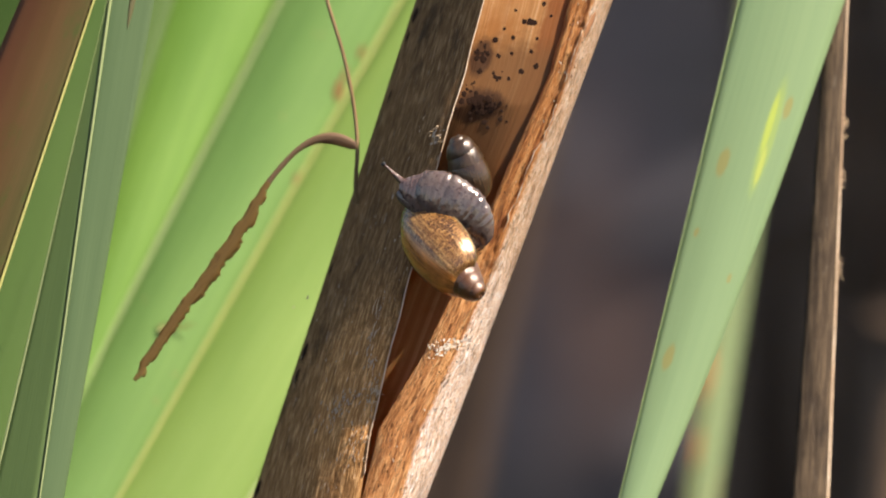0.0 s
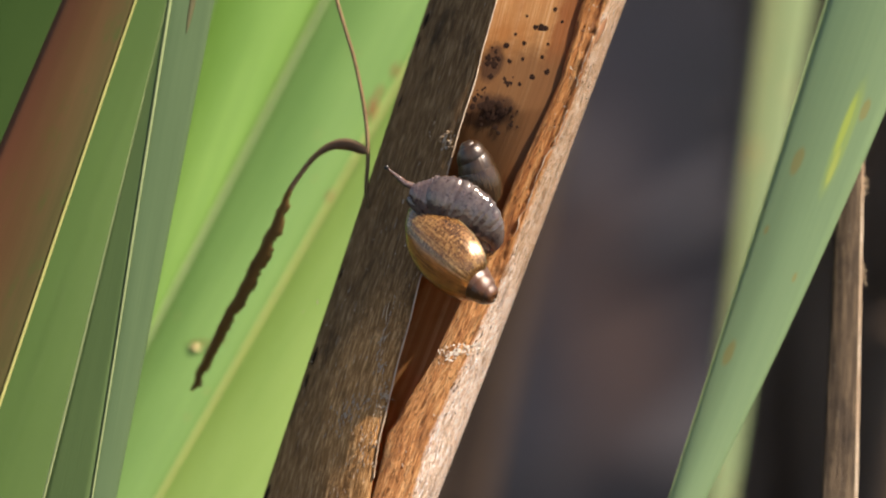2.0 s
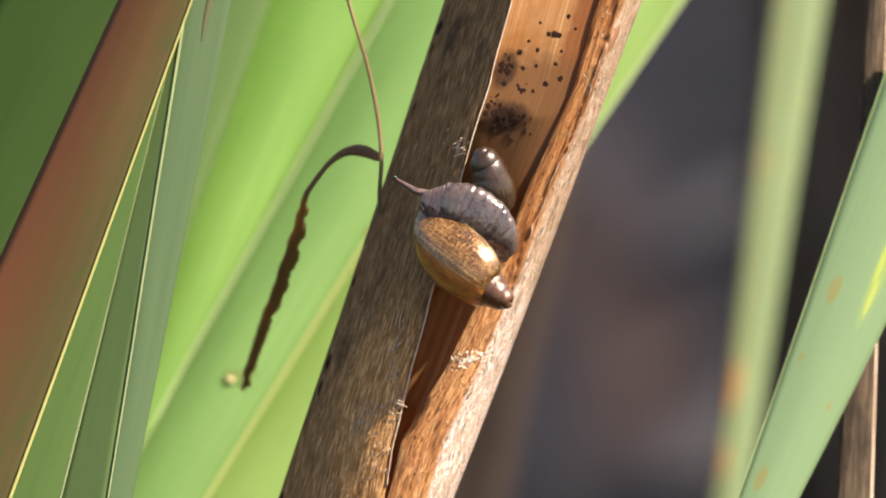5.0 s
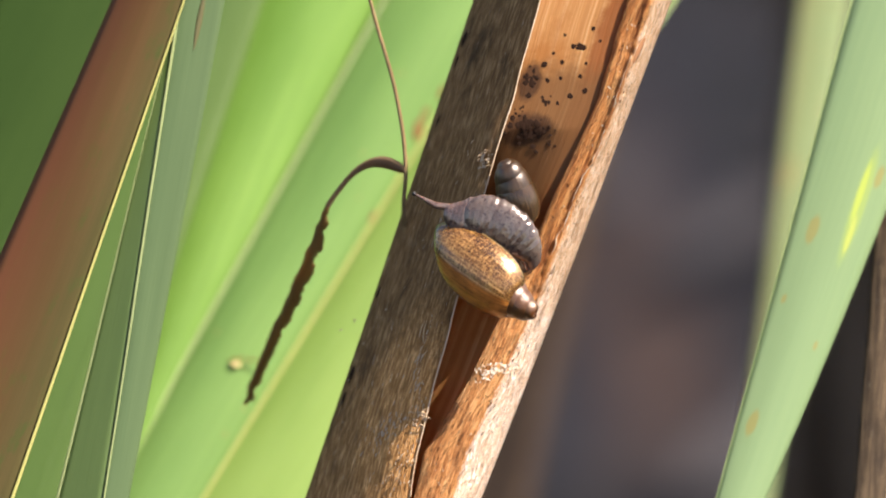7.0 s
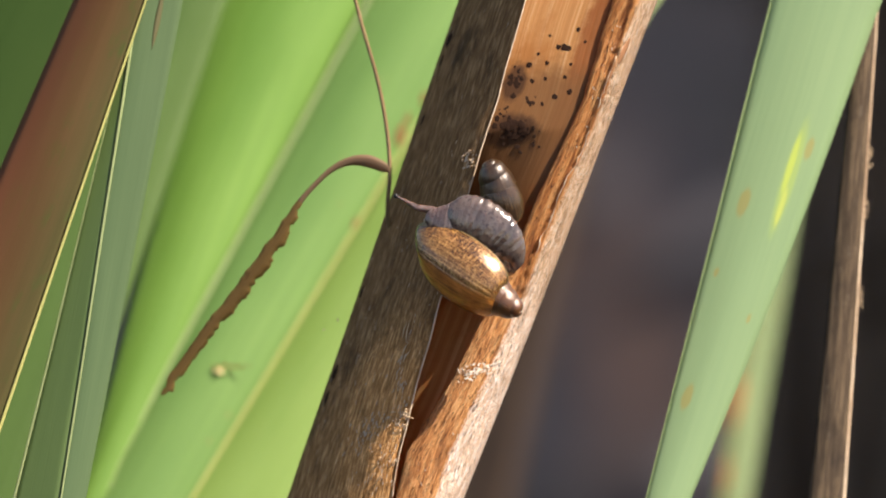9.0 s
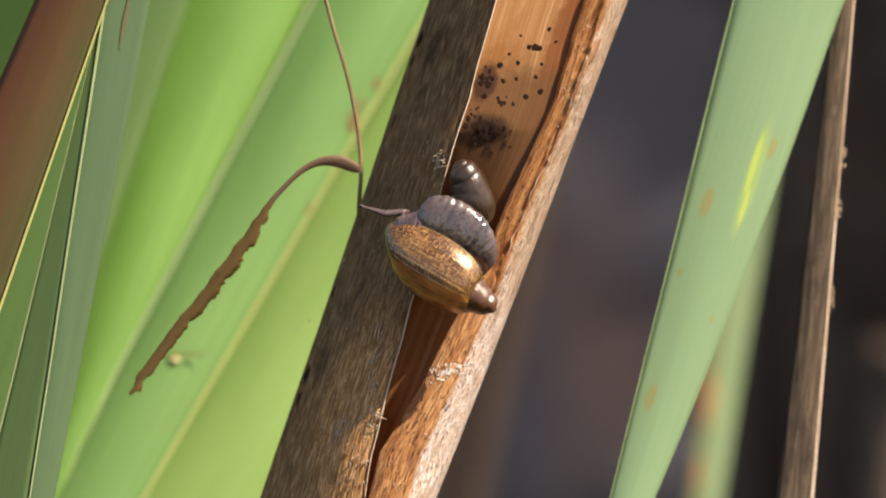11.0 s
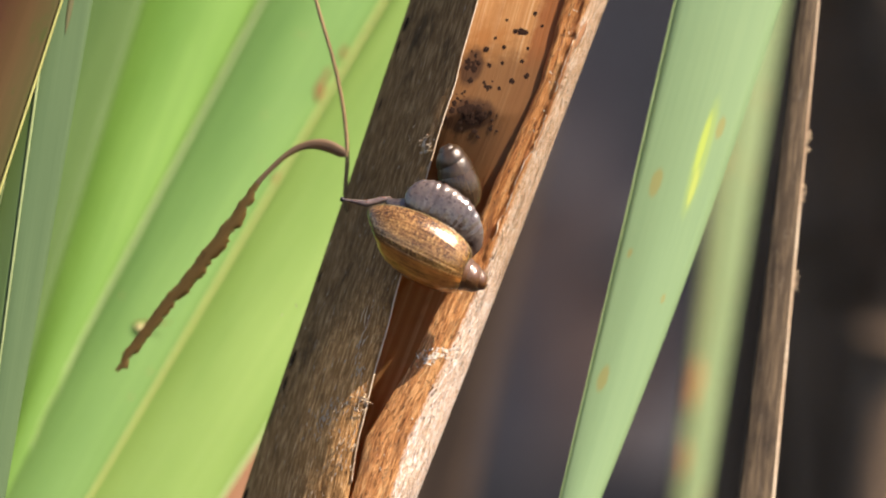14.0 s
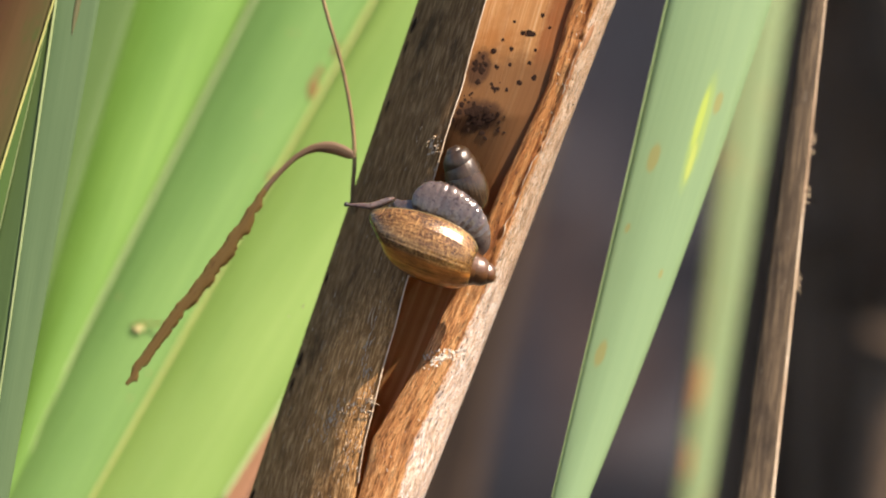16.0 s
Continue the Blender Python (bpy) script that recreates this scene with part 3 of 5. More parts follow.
        ring = [max(0.015, wide * (0.45 + 1.3 * noise.noise((p[2] * 0.9, 5, 5)) + 0.4 * noise.noise((p[2] * 4, 5, 5)))) for p in edge]
        mesh_part("torn_crest", *tube(edge, ring, 6), SCUFF, ob, base, "ragged bleached crest")
    return ob, base, np.array(warm), d


STEM, STEM_BASE, ROLL, SHEATH = build_stem()


# ---- leaves and stalks ----
CLUMP = {}


def build_left_leaves():
    made = CLUMP
    made["wide_a"] = leaf((-29.22, -15.21),
            (-38.89, -37.64), 40.9, LEAF_BRIGHT, "bright yellow-green reed leaf lit by the sun", cup=0.0, turn=0.4, arch=0.34, seed=1, wmax=22, slope=0.3)
    made["wide_b"] = leaf((-15.88, -4.28),
            (-38.23, -29.35), 40, LEAF_MID, "bright green reed leaf with a pale nicked edge", cup=0.0, turn=0.4, arch=0.3, seed=2, slope=0.3)
    made["wide_c"] = leaf((-4.92, 10.60), (-30.57, -17.10), 42, LEAF_PALE, "pale green reed leaf behind the dead stem", cup=0.0, turn=0.3, arch=0.26, seed=3, slope=0.3)
    ob, g, b = made["wide_b"]
    edge_strip("pale_rib", g, b, ob, 0.0, 0.028, RIB_PALE, 0.25, "pale rib along the leaf")
    edge_strip("pale_edge", g, b, ob, 0.97, 1.0, RIB_YELLOW, 0.2, "yellowish nicked leaf edge")
    for key in ("wide_a", "wide_c"):
        ob, g, b = made[key]
        edge_strip("pale_edge", g, b, ob, 0.97, 1.0, RIB_PALE, 0.15, "pale leaf edge")
    made["rusty"] = leaf((-37.65, -30.87), (-55.97, -45.10), 0, LEAF_RUSTY, "rusty brown dying reed leaf with a yellow edge", cup=0.8, turn=3.0, seed=4, slope=0.1)
    ob, g, b = made["rusty"]
    edge_strip("yellow_edge", g, b, ob, 0.975, 1.0, EDGE_PALE, 0.2, "thin yellow leaf edge")
    made["rusty_far"] = leaf((-3.43, 6.21), (-24.32, -15.21), 64, LEAF_PINK, "reddish dying reed leaf behind the green ones", cup=0.4, turn=0.5, seed=9, slope=0.3)
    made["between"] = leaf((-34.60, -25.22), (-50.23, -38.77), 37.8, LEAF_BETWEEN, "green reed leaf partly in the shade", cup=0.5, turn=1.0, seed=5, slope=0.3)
    made["far_a"] = leaf((-50.73, -37.71), (-67.92, -58.03), 37.5, LEAF_BACK_SHADE, "green reed leaf at the back of the clump, darkened for shade", cup=0.5, turn=2.0, seed=6, slope=0.3)
    made["far_b"] = leaf((-39.94, -27.40), (-58.24, -45.17), 41, LEAF_BACK_SHADE, "green reed leaf at the back of the clump, darkened for shade", cup=0.5, turn=1.0, seed=7, slope=0.3)
    made["far_c"] = leaf((-62.85, -48.75), (-80.60, -70.16), 39.5, LEAF_BACK_SHADE, "green reed leaf at the back of the clump, darkened for shade", cup=0.5, turn=1.0, seed=8, slope=0.3)


def build_midribs():
    """A slightly raised midrib on the leaves that have no other marked part."""
    for key, material in (("far_a", LEAF_BACK_SHADE), ("far_b", LEAF_BACK_SHADE), ("far_c", LEAF_BACK_SHADE), ("between", LEAF_BETWEEN), ("rusty_far", LEAF_PINK), ("right_far", LEAF_FAR)):
        ob, g, b = CLUMP[key]
        edge_strip("midrib", g, b, ob, 0.485, 0.515, material, 0.01, "", 0.02)


def build_folded_leaf():
    """Narrow leaf folded along its keel: one half greyish and lit, the other turned into the shade, each with its own
    green.
    """
    upper, lower, depth = (-29.61, -25.61), (-35.64, -33.47), 0
    right = blade_grid(upper, lower, depth, cup=0.15, turn=-0.6, seed=11, wmin=2.0, slope=0.1)
    base = tuple(np.mean(right[0], axis=0))
    ob = thing("reed_leaf", base, "narrow greyish-green reed leaf folded along its pale keel", "reed leaf", "reed leaves")
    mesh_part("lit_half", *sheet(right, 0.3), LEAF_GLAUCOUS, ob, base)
    left = []
    for row in right:
        z = row[0][2]
        w = min(max(0.20 + 4.20 * (TOP - z) / (TOP - BOTTOM), 0.2), 6.0)
        left.append([(row[0][0] - w * (1 - s), row[0][1] + 0.05 + 0.3 * w * (1 - s), z) for s in np.linspace(0, 1, 7)])
    # base green chosen for how this half looks in shade
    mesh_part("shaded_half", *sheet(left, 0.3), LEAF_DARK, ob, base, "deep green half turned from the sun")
    edge_strip("thin_rim", np.array(left), base, ob, 0.0, 0.05, EDGE_CREASE, 0.05, "thin pale leaf rim", 0.1)
    edge_strip("keel", right, base, ob, 0.0, 0.06, EDGE_CREASE, 0.08, "pale keel of the fold")
    CLUMP["folded"] = (ob, right, base)


def build_right_leaf():
    upper, lower, depth = (26.30, 35.75), (15.65, 19.03), 6
    CLUMP["right"] = leaf(upper, lower, depth, LEAF_RIGHT, "light green reed leaf with a yellow streak and brown specks", cup=0.7, turn=-0.4, seed=21, wmin=1.6, wmax=16, slope=0.1, out=0.006, tip=33.5, belly=0.55)
    ob, g, b = CLUMP["right"]
    edge_strip("leaf_rim", g, b, ob, 0.0, 0.012, RIB_PALE, 0.06, "pale leaf rim")
    CLUMP["right_far"] = leaf((30.05, 35.20),
            (24.70, 28.20), 125, LEAF_FAR, "yellowing pale reed leaf behind the green one", cup=0.4, turn=0.5, seed=22, slope=0.2, out=0.012, tip=80)


def build_stalk():
    """Dry stalk with a few tufts of frayed fibre; sunlight along its rim is a pale strip."""
    upper, lower, depth = (34.36, 36.38), (31.18, 34.57), 11
    g = blade_grid(upper, lower, depth, cup=0.5, turn=-0.5, seed=23, wmin=1.8, wmax=3.5, tip=36)
    base = tuple(np.mean(g[0], axis=0))
    ob = thing("dry_reed_stalk", base, "dry grey-brown reed stalk with a pale frayed rim", "reed stalk")
    mesh_part("stalk", *sheet(g, 0.4), STALK_GREY, ob, base)
    # pale colour stands for sun catching this edge
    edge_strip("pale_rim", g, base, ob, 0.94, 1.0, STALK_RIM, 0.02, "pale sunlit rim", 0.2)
    rnd = random.Random(5)
    for z in (10.65, 6.45, -1.22):
        for k in range(7):
            a, l = rnd.uniform(-1.4, 1.4), rnd.uniform(0.25, 0.7)
            at = z + rnd.uniform(-1.0, 1.0)
            p0 = Vector((float(np.interp(at, g[:, 0, 2], g[:, -1, 0])) - 0.08, float(np.interp(at, g[:, 0, 2], g[:, -1, 1])), at))
            p1 = p0 + Vector((l * 0.6, -0.1, l * 0.4 * math.sin(a)))
            p2 = p1 + Vector((0.1 * l, 0.1, l * 0.7 * math.cos(a * 2)))
            pts = smooth_line([p0, p1, p2], 6)
            mesh_part("frayed_fibre", *tube(pts, [0.05, 0.05, 0.045, 0.04, 0.035, 0.02], 5), HAIR, ob, base)
    CLUMP["stalk"] = (ob, g, base)


def build_far_stalk():
    depth = 230
    g = blade_grid((6.34, 12.31), (-3.39, 3.20), 230, cup=-1.5, turn=0.5, seed=31, wmin=4, wmax=9)
    base = tuple(np.mean(g[0], axis=0))
    ob = thing("dead_reed_stalk", base, "brown dead reed stalk further back", "reed stalk")
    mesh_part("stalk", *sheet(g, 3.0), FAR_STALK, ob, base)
    edge_strip("sheath_edge", g, base, ob, 0.3, 0.42, FAR_STALK, 0.4, "", 0.5)


def build_tangle():
    """Old rotting stalks in the shade further back."""
    rnd = random.Random(3)
    for k in range(28):
        depth = rnd.uniform(240, 420)
        scale = (REACH / MM + depth) / (REACH / MM)
        x = rnd.uniform(27, 62) * scale
        lean = rnd.uniform(-0.5, 0.4)
        foot, top = foot_of(depth), rnd.uniform(60, 120)
        pts = [(x + lean * z * 0.5 + 2 * noise.noise((k, z * 0.03, 0)), depth + 4 * noise.noise((k, z * 0.02, 5)), z) for z in np.linspace(foot, top, 16)]
        base = pts[0]
        ob = thing("rotten_reed_stalk", base, "dark rotten reed stalk standing in the shade", "reed stalk", "rotten stalks")
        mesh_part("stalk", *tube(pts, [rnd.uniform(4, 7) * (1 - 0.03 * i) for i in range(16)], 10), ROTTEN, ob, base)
        for i in (8, 11):
            ring = [tuple(np.array(pts[i]) * (1 - f) + np.array(pts[i + 1]) * f) for f in (0, 0.08, 0.16)]
            mesh_part("node", *tube(ring, [6.2, 7.6, 6.2], 10), ROTTEN, ob, base)


build_tangle()
build_left_leaves()
build_folded_leaf()
build_right_leaf()
build_midribs()
build_stalk()
build_far_stalk()


# ---- torn dry strip that turns in the wind ----
STRIP_REST = 26.5


def build_strip():
    knee = (*(-7.65, 8.95)[:1], 2.5, (-7.65, 8.95)[1])
    ob = thing("dry_leaf_strip", knee, "torn brown leaf strip hanging from a dry thread", "leaf strip")
    line = smooth_line([(*(-11.95, 28.05)[:1], 3.5, (-11.95, 28.05)[1]), (*(-10.30, 22.05)[:1], 3.0, (-10.30, 22.05)[1]), (*(-8.80, 17.05)[:1], 2.6, (-8.80, 17.05)[1]),
                        (*(-7.90, 12.55)[:1], 2.5, (-7.90, 12.55)[1]), (*(-7.60, 8.95)[:1], 2.5, (-7.60, 8.95)[1]), (*(-7.75, 5.30)[:1], 3.2, (-7.75, 5.30)[1]),
                        (*(-7.20, 3.05)[:1], 4.6, (-7.20, 3.05)[1])], 60)
    mesh_part("thread", *tube(line, list(np.linspace(0.16, 0.20, 60)), 8), THREAD, ob, knee, "thin dry thread")
    stretch = math.cos(radians(STRIP_REST)) / math.cos(radians(20.8))
    ctrl = [(-7.65, 8.95) + (0.3,), (-8.10, 9.25) + (0.9,), (-9.70, 9.75) + (1.1,), (-11.40, 9.65) + (0.75,), (-13.10, 8.75) + (0.5,),
            (-14.70, 7.15) + (0.45,), (-15.90, 5.65) + (0.55,),
            (-16.80, 3.95) + (1.0,), (-18.20, 1.65) + (1.25,), (-19.95, -0.85) + (1.35,), (-21.95, -3.55) + (1.2,), (-23.95, -6.05) + (1.1,),
                    (-25.70, -8.55) + (0.95,), (-26.95, -10.35) + (0.9,), (-27.90, -11.95) + (0.35,)]
    pts = smooth_line(ctrl, 220)
    way = np.gradient(pts[:, :2], axis=0)
    way /= np.linalg.norm(way, axis=1, keepdims=True)
    rows = []
    for i, (x, z, w) in enumerate(pts):
        nx, nz = way[i][1], -way[i][0]
        rag = 0.4 * noise.noise((i * 0.13, 1, 5)) + 0.3 * noise.noise((i * 0.45, 4, 5)) + 0.2 * noise.noise((i * 1.3, 7, 5)) if i > 96 else 0.0
        row = []
        for j in range(5):
            s = j / 4 - 0.5
            off = s * w + (rag if j == 0 else 0.4 * rag if j == 4 else 0)
            row.append((knee[0] + (x + nx * off - knee[0]) * stretch, knee[1] + 0.2 * w * (4 * s * s) - 0.2 - 0.25 * off, z + nz * off))
        rows.append(row)
    cut = 92
    bend = rows[cut][2]
    hook = mesh_part("hook", *sheet(rows[:cut + 1], 0.13), STRIP_PALE, ob, knee, "narrow bent-over neck of the strip")
    torn = mesh_part("torn_strip", *sheet(rows[cut:], 0.13), STRIP_BROWN, hook, bend, "ragged brown strip")
    return ob, knee, hook, torn, tuple(b - k for b, k in zip(bend, knee))


STRIP, KNEE, HOOK, TORN, BEND = build_strip()


# ---- snails ----
def shell_mesh(whorls, per_turn=150, sides=36):
    """A spiral shell, axis along z with the apex up, mouth towards +x. whorls: turns back from the mouth, outer radius, top, bottom in mm."""
    w = np.array(whorls, float)
    turns = w[-1][0]
    verts, uvs, faces, mouth = [], [], [], []
    count = int(turns * per_turn)
    for i in range(count + 1):
        back = turns * (1 - i / count)
        k = min(int(np.searchsorted(w[:, 0], back, side="right")) - 1, len(w) - 2)
        f = (back - w[k][0]) / (w[k + 1][0] - w[k][0])
        p0, p1, p2, p3 = w[max(k - 1, 0)][1:], w[k][1:], w[k + 1][1:], w[min(k + 2, len(w) - 1)][1:]
        reach, top, low = 0.5 * (2 * p1 + (p2 - p0) * f + (2 * p0 - 5 * p1 + 4 * p2 - p3) * f * f + (3 * p1 - p0 - 3 * p2 + p3) * f ** 3)
        rib = 1 + 0.003 * math.sin(2 * math.pi * 30 * back + 2.5 * noise.noise((back * 7, 0, 3))) + 0.003 * noise.noise((back * 55, 2, 8))
        phi = 2 * math.pi * back
        egg = 0.08 - 0.2 * min(1, back)
        for j in range(sides):
            a = 2 * math.pi * j / sides + math.pi
            r = max(0.0, reach) * max(0.0, 0.44 + 0.56 * math.cos(a)) * (1 + egg * math.sin(a)) * rib
            p = (r * math.cos(phi), r * math.sin(phi), (top + low) / 2 + (top - low) / 2 * math.sin(a))
            verts.append(p)
            uvs.append((-back, j / sides))
            if i == count:
                mouth.append(p)
    for i in range(count):
        for j in range(sides):
            q = (j + 1) % sides
            faces.append((i * sides + j, (i + 1) * sides + j, (i + 1) * sides + q, i * sides + q))
    return verts, faces, uvs, mouth


AMBER_WHORLS = [(0, 3.7, 3.7, -6.3), (0.12, 3.3, 3.75, -5.6), (0.25, 2.9, 3.9, -4.5), (0.5, 2.4, 4.15, -2.9), (0.75, 2.12, 4.35, -1.1), (1.0, 1.9, 4.6, 0.4),
                (1.5, 1.62, 4.95, 1.9), (2.0, 1.42, 5.3, 2.8), (2.5, 1.25, 5.6, 3.6), (3.0, 1.0, 5.84, 4.3), (3.5, 0.64, 5.98, 5.0), (4.0, 0.03, 6.02, 5.5)]
SMALL_WHORLS = [(0, 2.2, 1.1, -4.0), (0.5, 2.1, 1.6, -3.3), (1.0, 1.95, 2.1, -2.2), (1.5, 1.84, 2.55, -1.0), (2.0, 1.68, 2.9, 0.1), (2.5, 1.46, 3.15, 1.0),
                (3.0, 1.16, 3.33, 1.7), (3.5, 0.74, 3.44, 2.4), (4.0, 0.03, 3.47, 3.1)]


def shell_pose(x, y, z, turn, tilt, roll):
    """Pose of a shell whose apex points that many degrees below the right, tilted towards the viewer, rolled about its axis."""
    a, t = radians(turn), radians(tilt)
    az = Vector((math.cos(a) * math.cos(t), -math.sin(t), -math.sin(a) * math.cos(t)))
    ay = Vector((0, -1, 0)) - az * Vector((0, -1, 0)).dot(az)
    ay.normalize()
    ax = ay.cross(az)
    m = Matrix((ax, ay, az)).transposed().to_4x4()
    return Matrix.Translation((x * MM, y * MM, z * MM)) @ m @ pose(0, 0, 0, 0, 0, roll)


def build_shell(parent, whorls, material, lip):
    v, f, u, mouth = shell_mesh(whorls)
    shell = mesh_part("shell", v, f, u, material, parent, (0, 0, 0), "glossy translucent spiral shell with fine growth lines")
    if lip:
        mesh_part("shell_lip", *tube(mouth + mouth[:1], [0.045] * (len(mouth) + 1), 8), LIP, shell, (0, 0, 0), "pale thin lip of the shell")
    return shell


SNAIL_AT = (*(0.30, 1.05)[:1], -9.0, (0.30, 1.05)[1])


def flatten(shape, middle, amount):
    """The same shape pressed flat in depth about a middle plane."""
    v, f, u = shape
    return [(x, middle + (y - middle) * amount, z) for x, y, z in v], f, u


def build_snail():
    ob = thing("snail", SNAIL_AT, "amber snail with grey wet body crawling on the split stem", "snail")
    shell = build_shell(ob, AMBER_WHORLS, SHELL, True)
    ctrl = [(3.65, 0.35) + (0.2,), (3.70, 1.30) + (0.8,), (3.15, 2.35) + (1.45,), (2.05, 3.50) + (1.95,), (0.50, 4.40) + (2.2,),
            (-0.75, 4.90) + (2.05,), (-1.55, 5.00) + (1.6,), (-2.0, 5.00) + (0.6,)]
    pts = smooth_line(ctrl, 220)
    radii = []
    for i, w in enumerate(pts[:, 2]):
        fold = max(0.0, math.sin(math.pi * min(1, i / 190))) * (0.7 + 0.9 * noise.noise((i * 0.09, 3, 9))) * (0.028 * math.sin(i * 0.46 + 4.0 * noise.noise((i * 0.035, 0, 0))) + 0.006 * math.sin(i * 1.1 + 1))
        radii.append(max(0.12, w * (1 + fold + 0.025 * noise.noise((i * 0.07, 4, 1)))))
    depth = [-6.4 - 0.8 * math.sin(math.pi * i / 240) for i in range(220)]
    mesh_part("body", *flatten(tube([(p[0], d, p[1]) for p, d in zip(pts, depth)], radii, 40), -6.9, 0.45), FLESH, ob, SNAIL_AT, "wrinkled wet grey body")
    # added behind the shell to keep the sun out of the hollow
    foot = smooth_line([(3.2, -4.6, 0.2, 0.6), (2.4, -3.4, 1.6, 1.5), (0.8, -2.8, 2.8, 1.9), (-0.8, -3.0, 3.2, 1.6), (-1.8, -4.0, 3.4, 0.8)], 40)
    mesh_part("foot", *tube(foot[:, :3], list(foot[:, 3]), 24), FLESH, ob, SNAIL_AT, "soft grey sole on the stem")
    front = smooth_line([(-0.4, 4.75, 1.2), (-1.15, 4.95, 1.9), (-2.05, 5.05, 1.75), (-2.85, 5.25, 1.3), (-3.45, 5.40, 0.85), (-3.85, 5.45, 0.3)], 70)
    wide = [max(0.1, w * (1 + 0.02 * math.sin(i * 0.9) + 0.05 * noise.noise((i * 0.12, 6, 2)))) for i, w in enumerate(front[:, 2])]
    head = mesh_part("head", *flatten(tube([(p[0], -6.75, p[1]) for p in front], wide, 32), -6.75, 0.4), FLESH_THIN, ob, SNAIL_AT, "pinkish translucent head with brown flecks")
    lobe = smooth_line([(3.40, 0.25) + (0.3,), (3.10, 1.55) + (0.9,), (1.70, 3.05) + (1.3,), (-0.40, 3.75) + (1.5,), (-2.10, 4.15) + (1.4,),
            (-3.30, 4.55) + (0.9,), (-4.00, 5.05) + (0.4,)], 60)
    mesh_part("mantle", *flatten(tube([(p[0], -6.6, p[1]) for p in lobe], list(0.8 * lobe[:, 2]), 24), -6.6, 0.5), FLESH, ob, SNAIL_AT, "soft grey edge under the shell")
    feeler = mesh_part("tentacle", *tube([(0.9, 0, -2.0), (0.6, 0, -1.3), (0.25, 0, -0.6), (0, 0, 0.1), (0, 0, 0.7), (0, 0, 1.3), (0, 0, 1.8),
            (0, 0, 2.1), (0, 0, 2.25)], [0.12, 0.3, 0.33, 0.31, 0.26, 0.18, 0.12, 0.13, 0.08], 16),
                       FLESH_THIN, ob, (0, 0, 0), "short translucent eye stalk")
    mesh_part("eye", *tube([(0, 0, 2.0), (0, 0, 2.08), (0, 0, 2.25), (0, 0, 2.38),
            (0, 0, 2.42)], [0.05, 0.19, 0.24, 0.17, 0.03], 10), EYE, feeler, (0, 0, 0), "dark eye at the tip")
    return ob, shell, feeler, head


SNAIL, SHELL_PART, FEELER, HEAD = build_snail()


def build_small_snail():
    at = (*(2.60, 7.25)[:1], -2.8, (2.60, 7.25)[1])
    ob = thing("snail", at, "small dark brown snail tucked inside the split stem", "snail")
    shell = build_shell(ob, SMALL_WHORLS, SHELL_DARK, False)
    shell.matrix_local = shell_pose(-0.45, -2.7, -0.1, -108, 14, -40) @ Matrix.Scale(0.9, 4)


build_small_snail()


# ---- small marks and shreds ----
def on_leaf(grid, x, z):
    """The point of a leaf's face at x across and height z."""
    i = min(max(int(np.searchsorted(grid[:, 0, 2], z)), 1), len(grid) - 1)
    f = (z - grid[i - 1, 0, 2]) / (grid[i, 0, 2] - grid[i - 1, 0, 2])
    row = grid[i - 1] * (1 - f) + grid[i] * f
    return (x, float(np.interp(x, row[:, 0], row[:, 1])), z)


def mark(name, grid, base, parent, top, bottom, width, material, label="", proud=0.06):
    """A thin lens-shaped mark that lies on a leaf between two points."""
    rows = []
    for f in np.linspace(0, 1, 14):
        x, z = bottom[0] + f * (top[0] - bottom[0]), bottom[1] + f * (top[1] - bottom[1])
        w = width * (math.sin(math.pi * f) ** 0.8 + 0.04)
        row = []
        for s in (-0.5, -0.25, 0.0, 0.25, 0.5):
            p = on_leaf(grid, x + s * w, z)
            row.append((p[0], p[1] - proud * (1.2 - 4 * s * s), z))
        rows.append(row)
    return mesh_part(name, *sheet(rows, 0.04), material, parent, base, label)


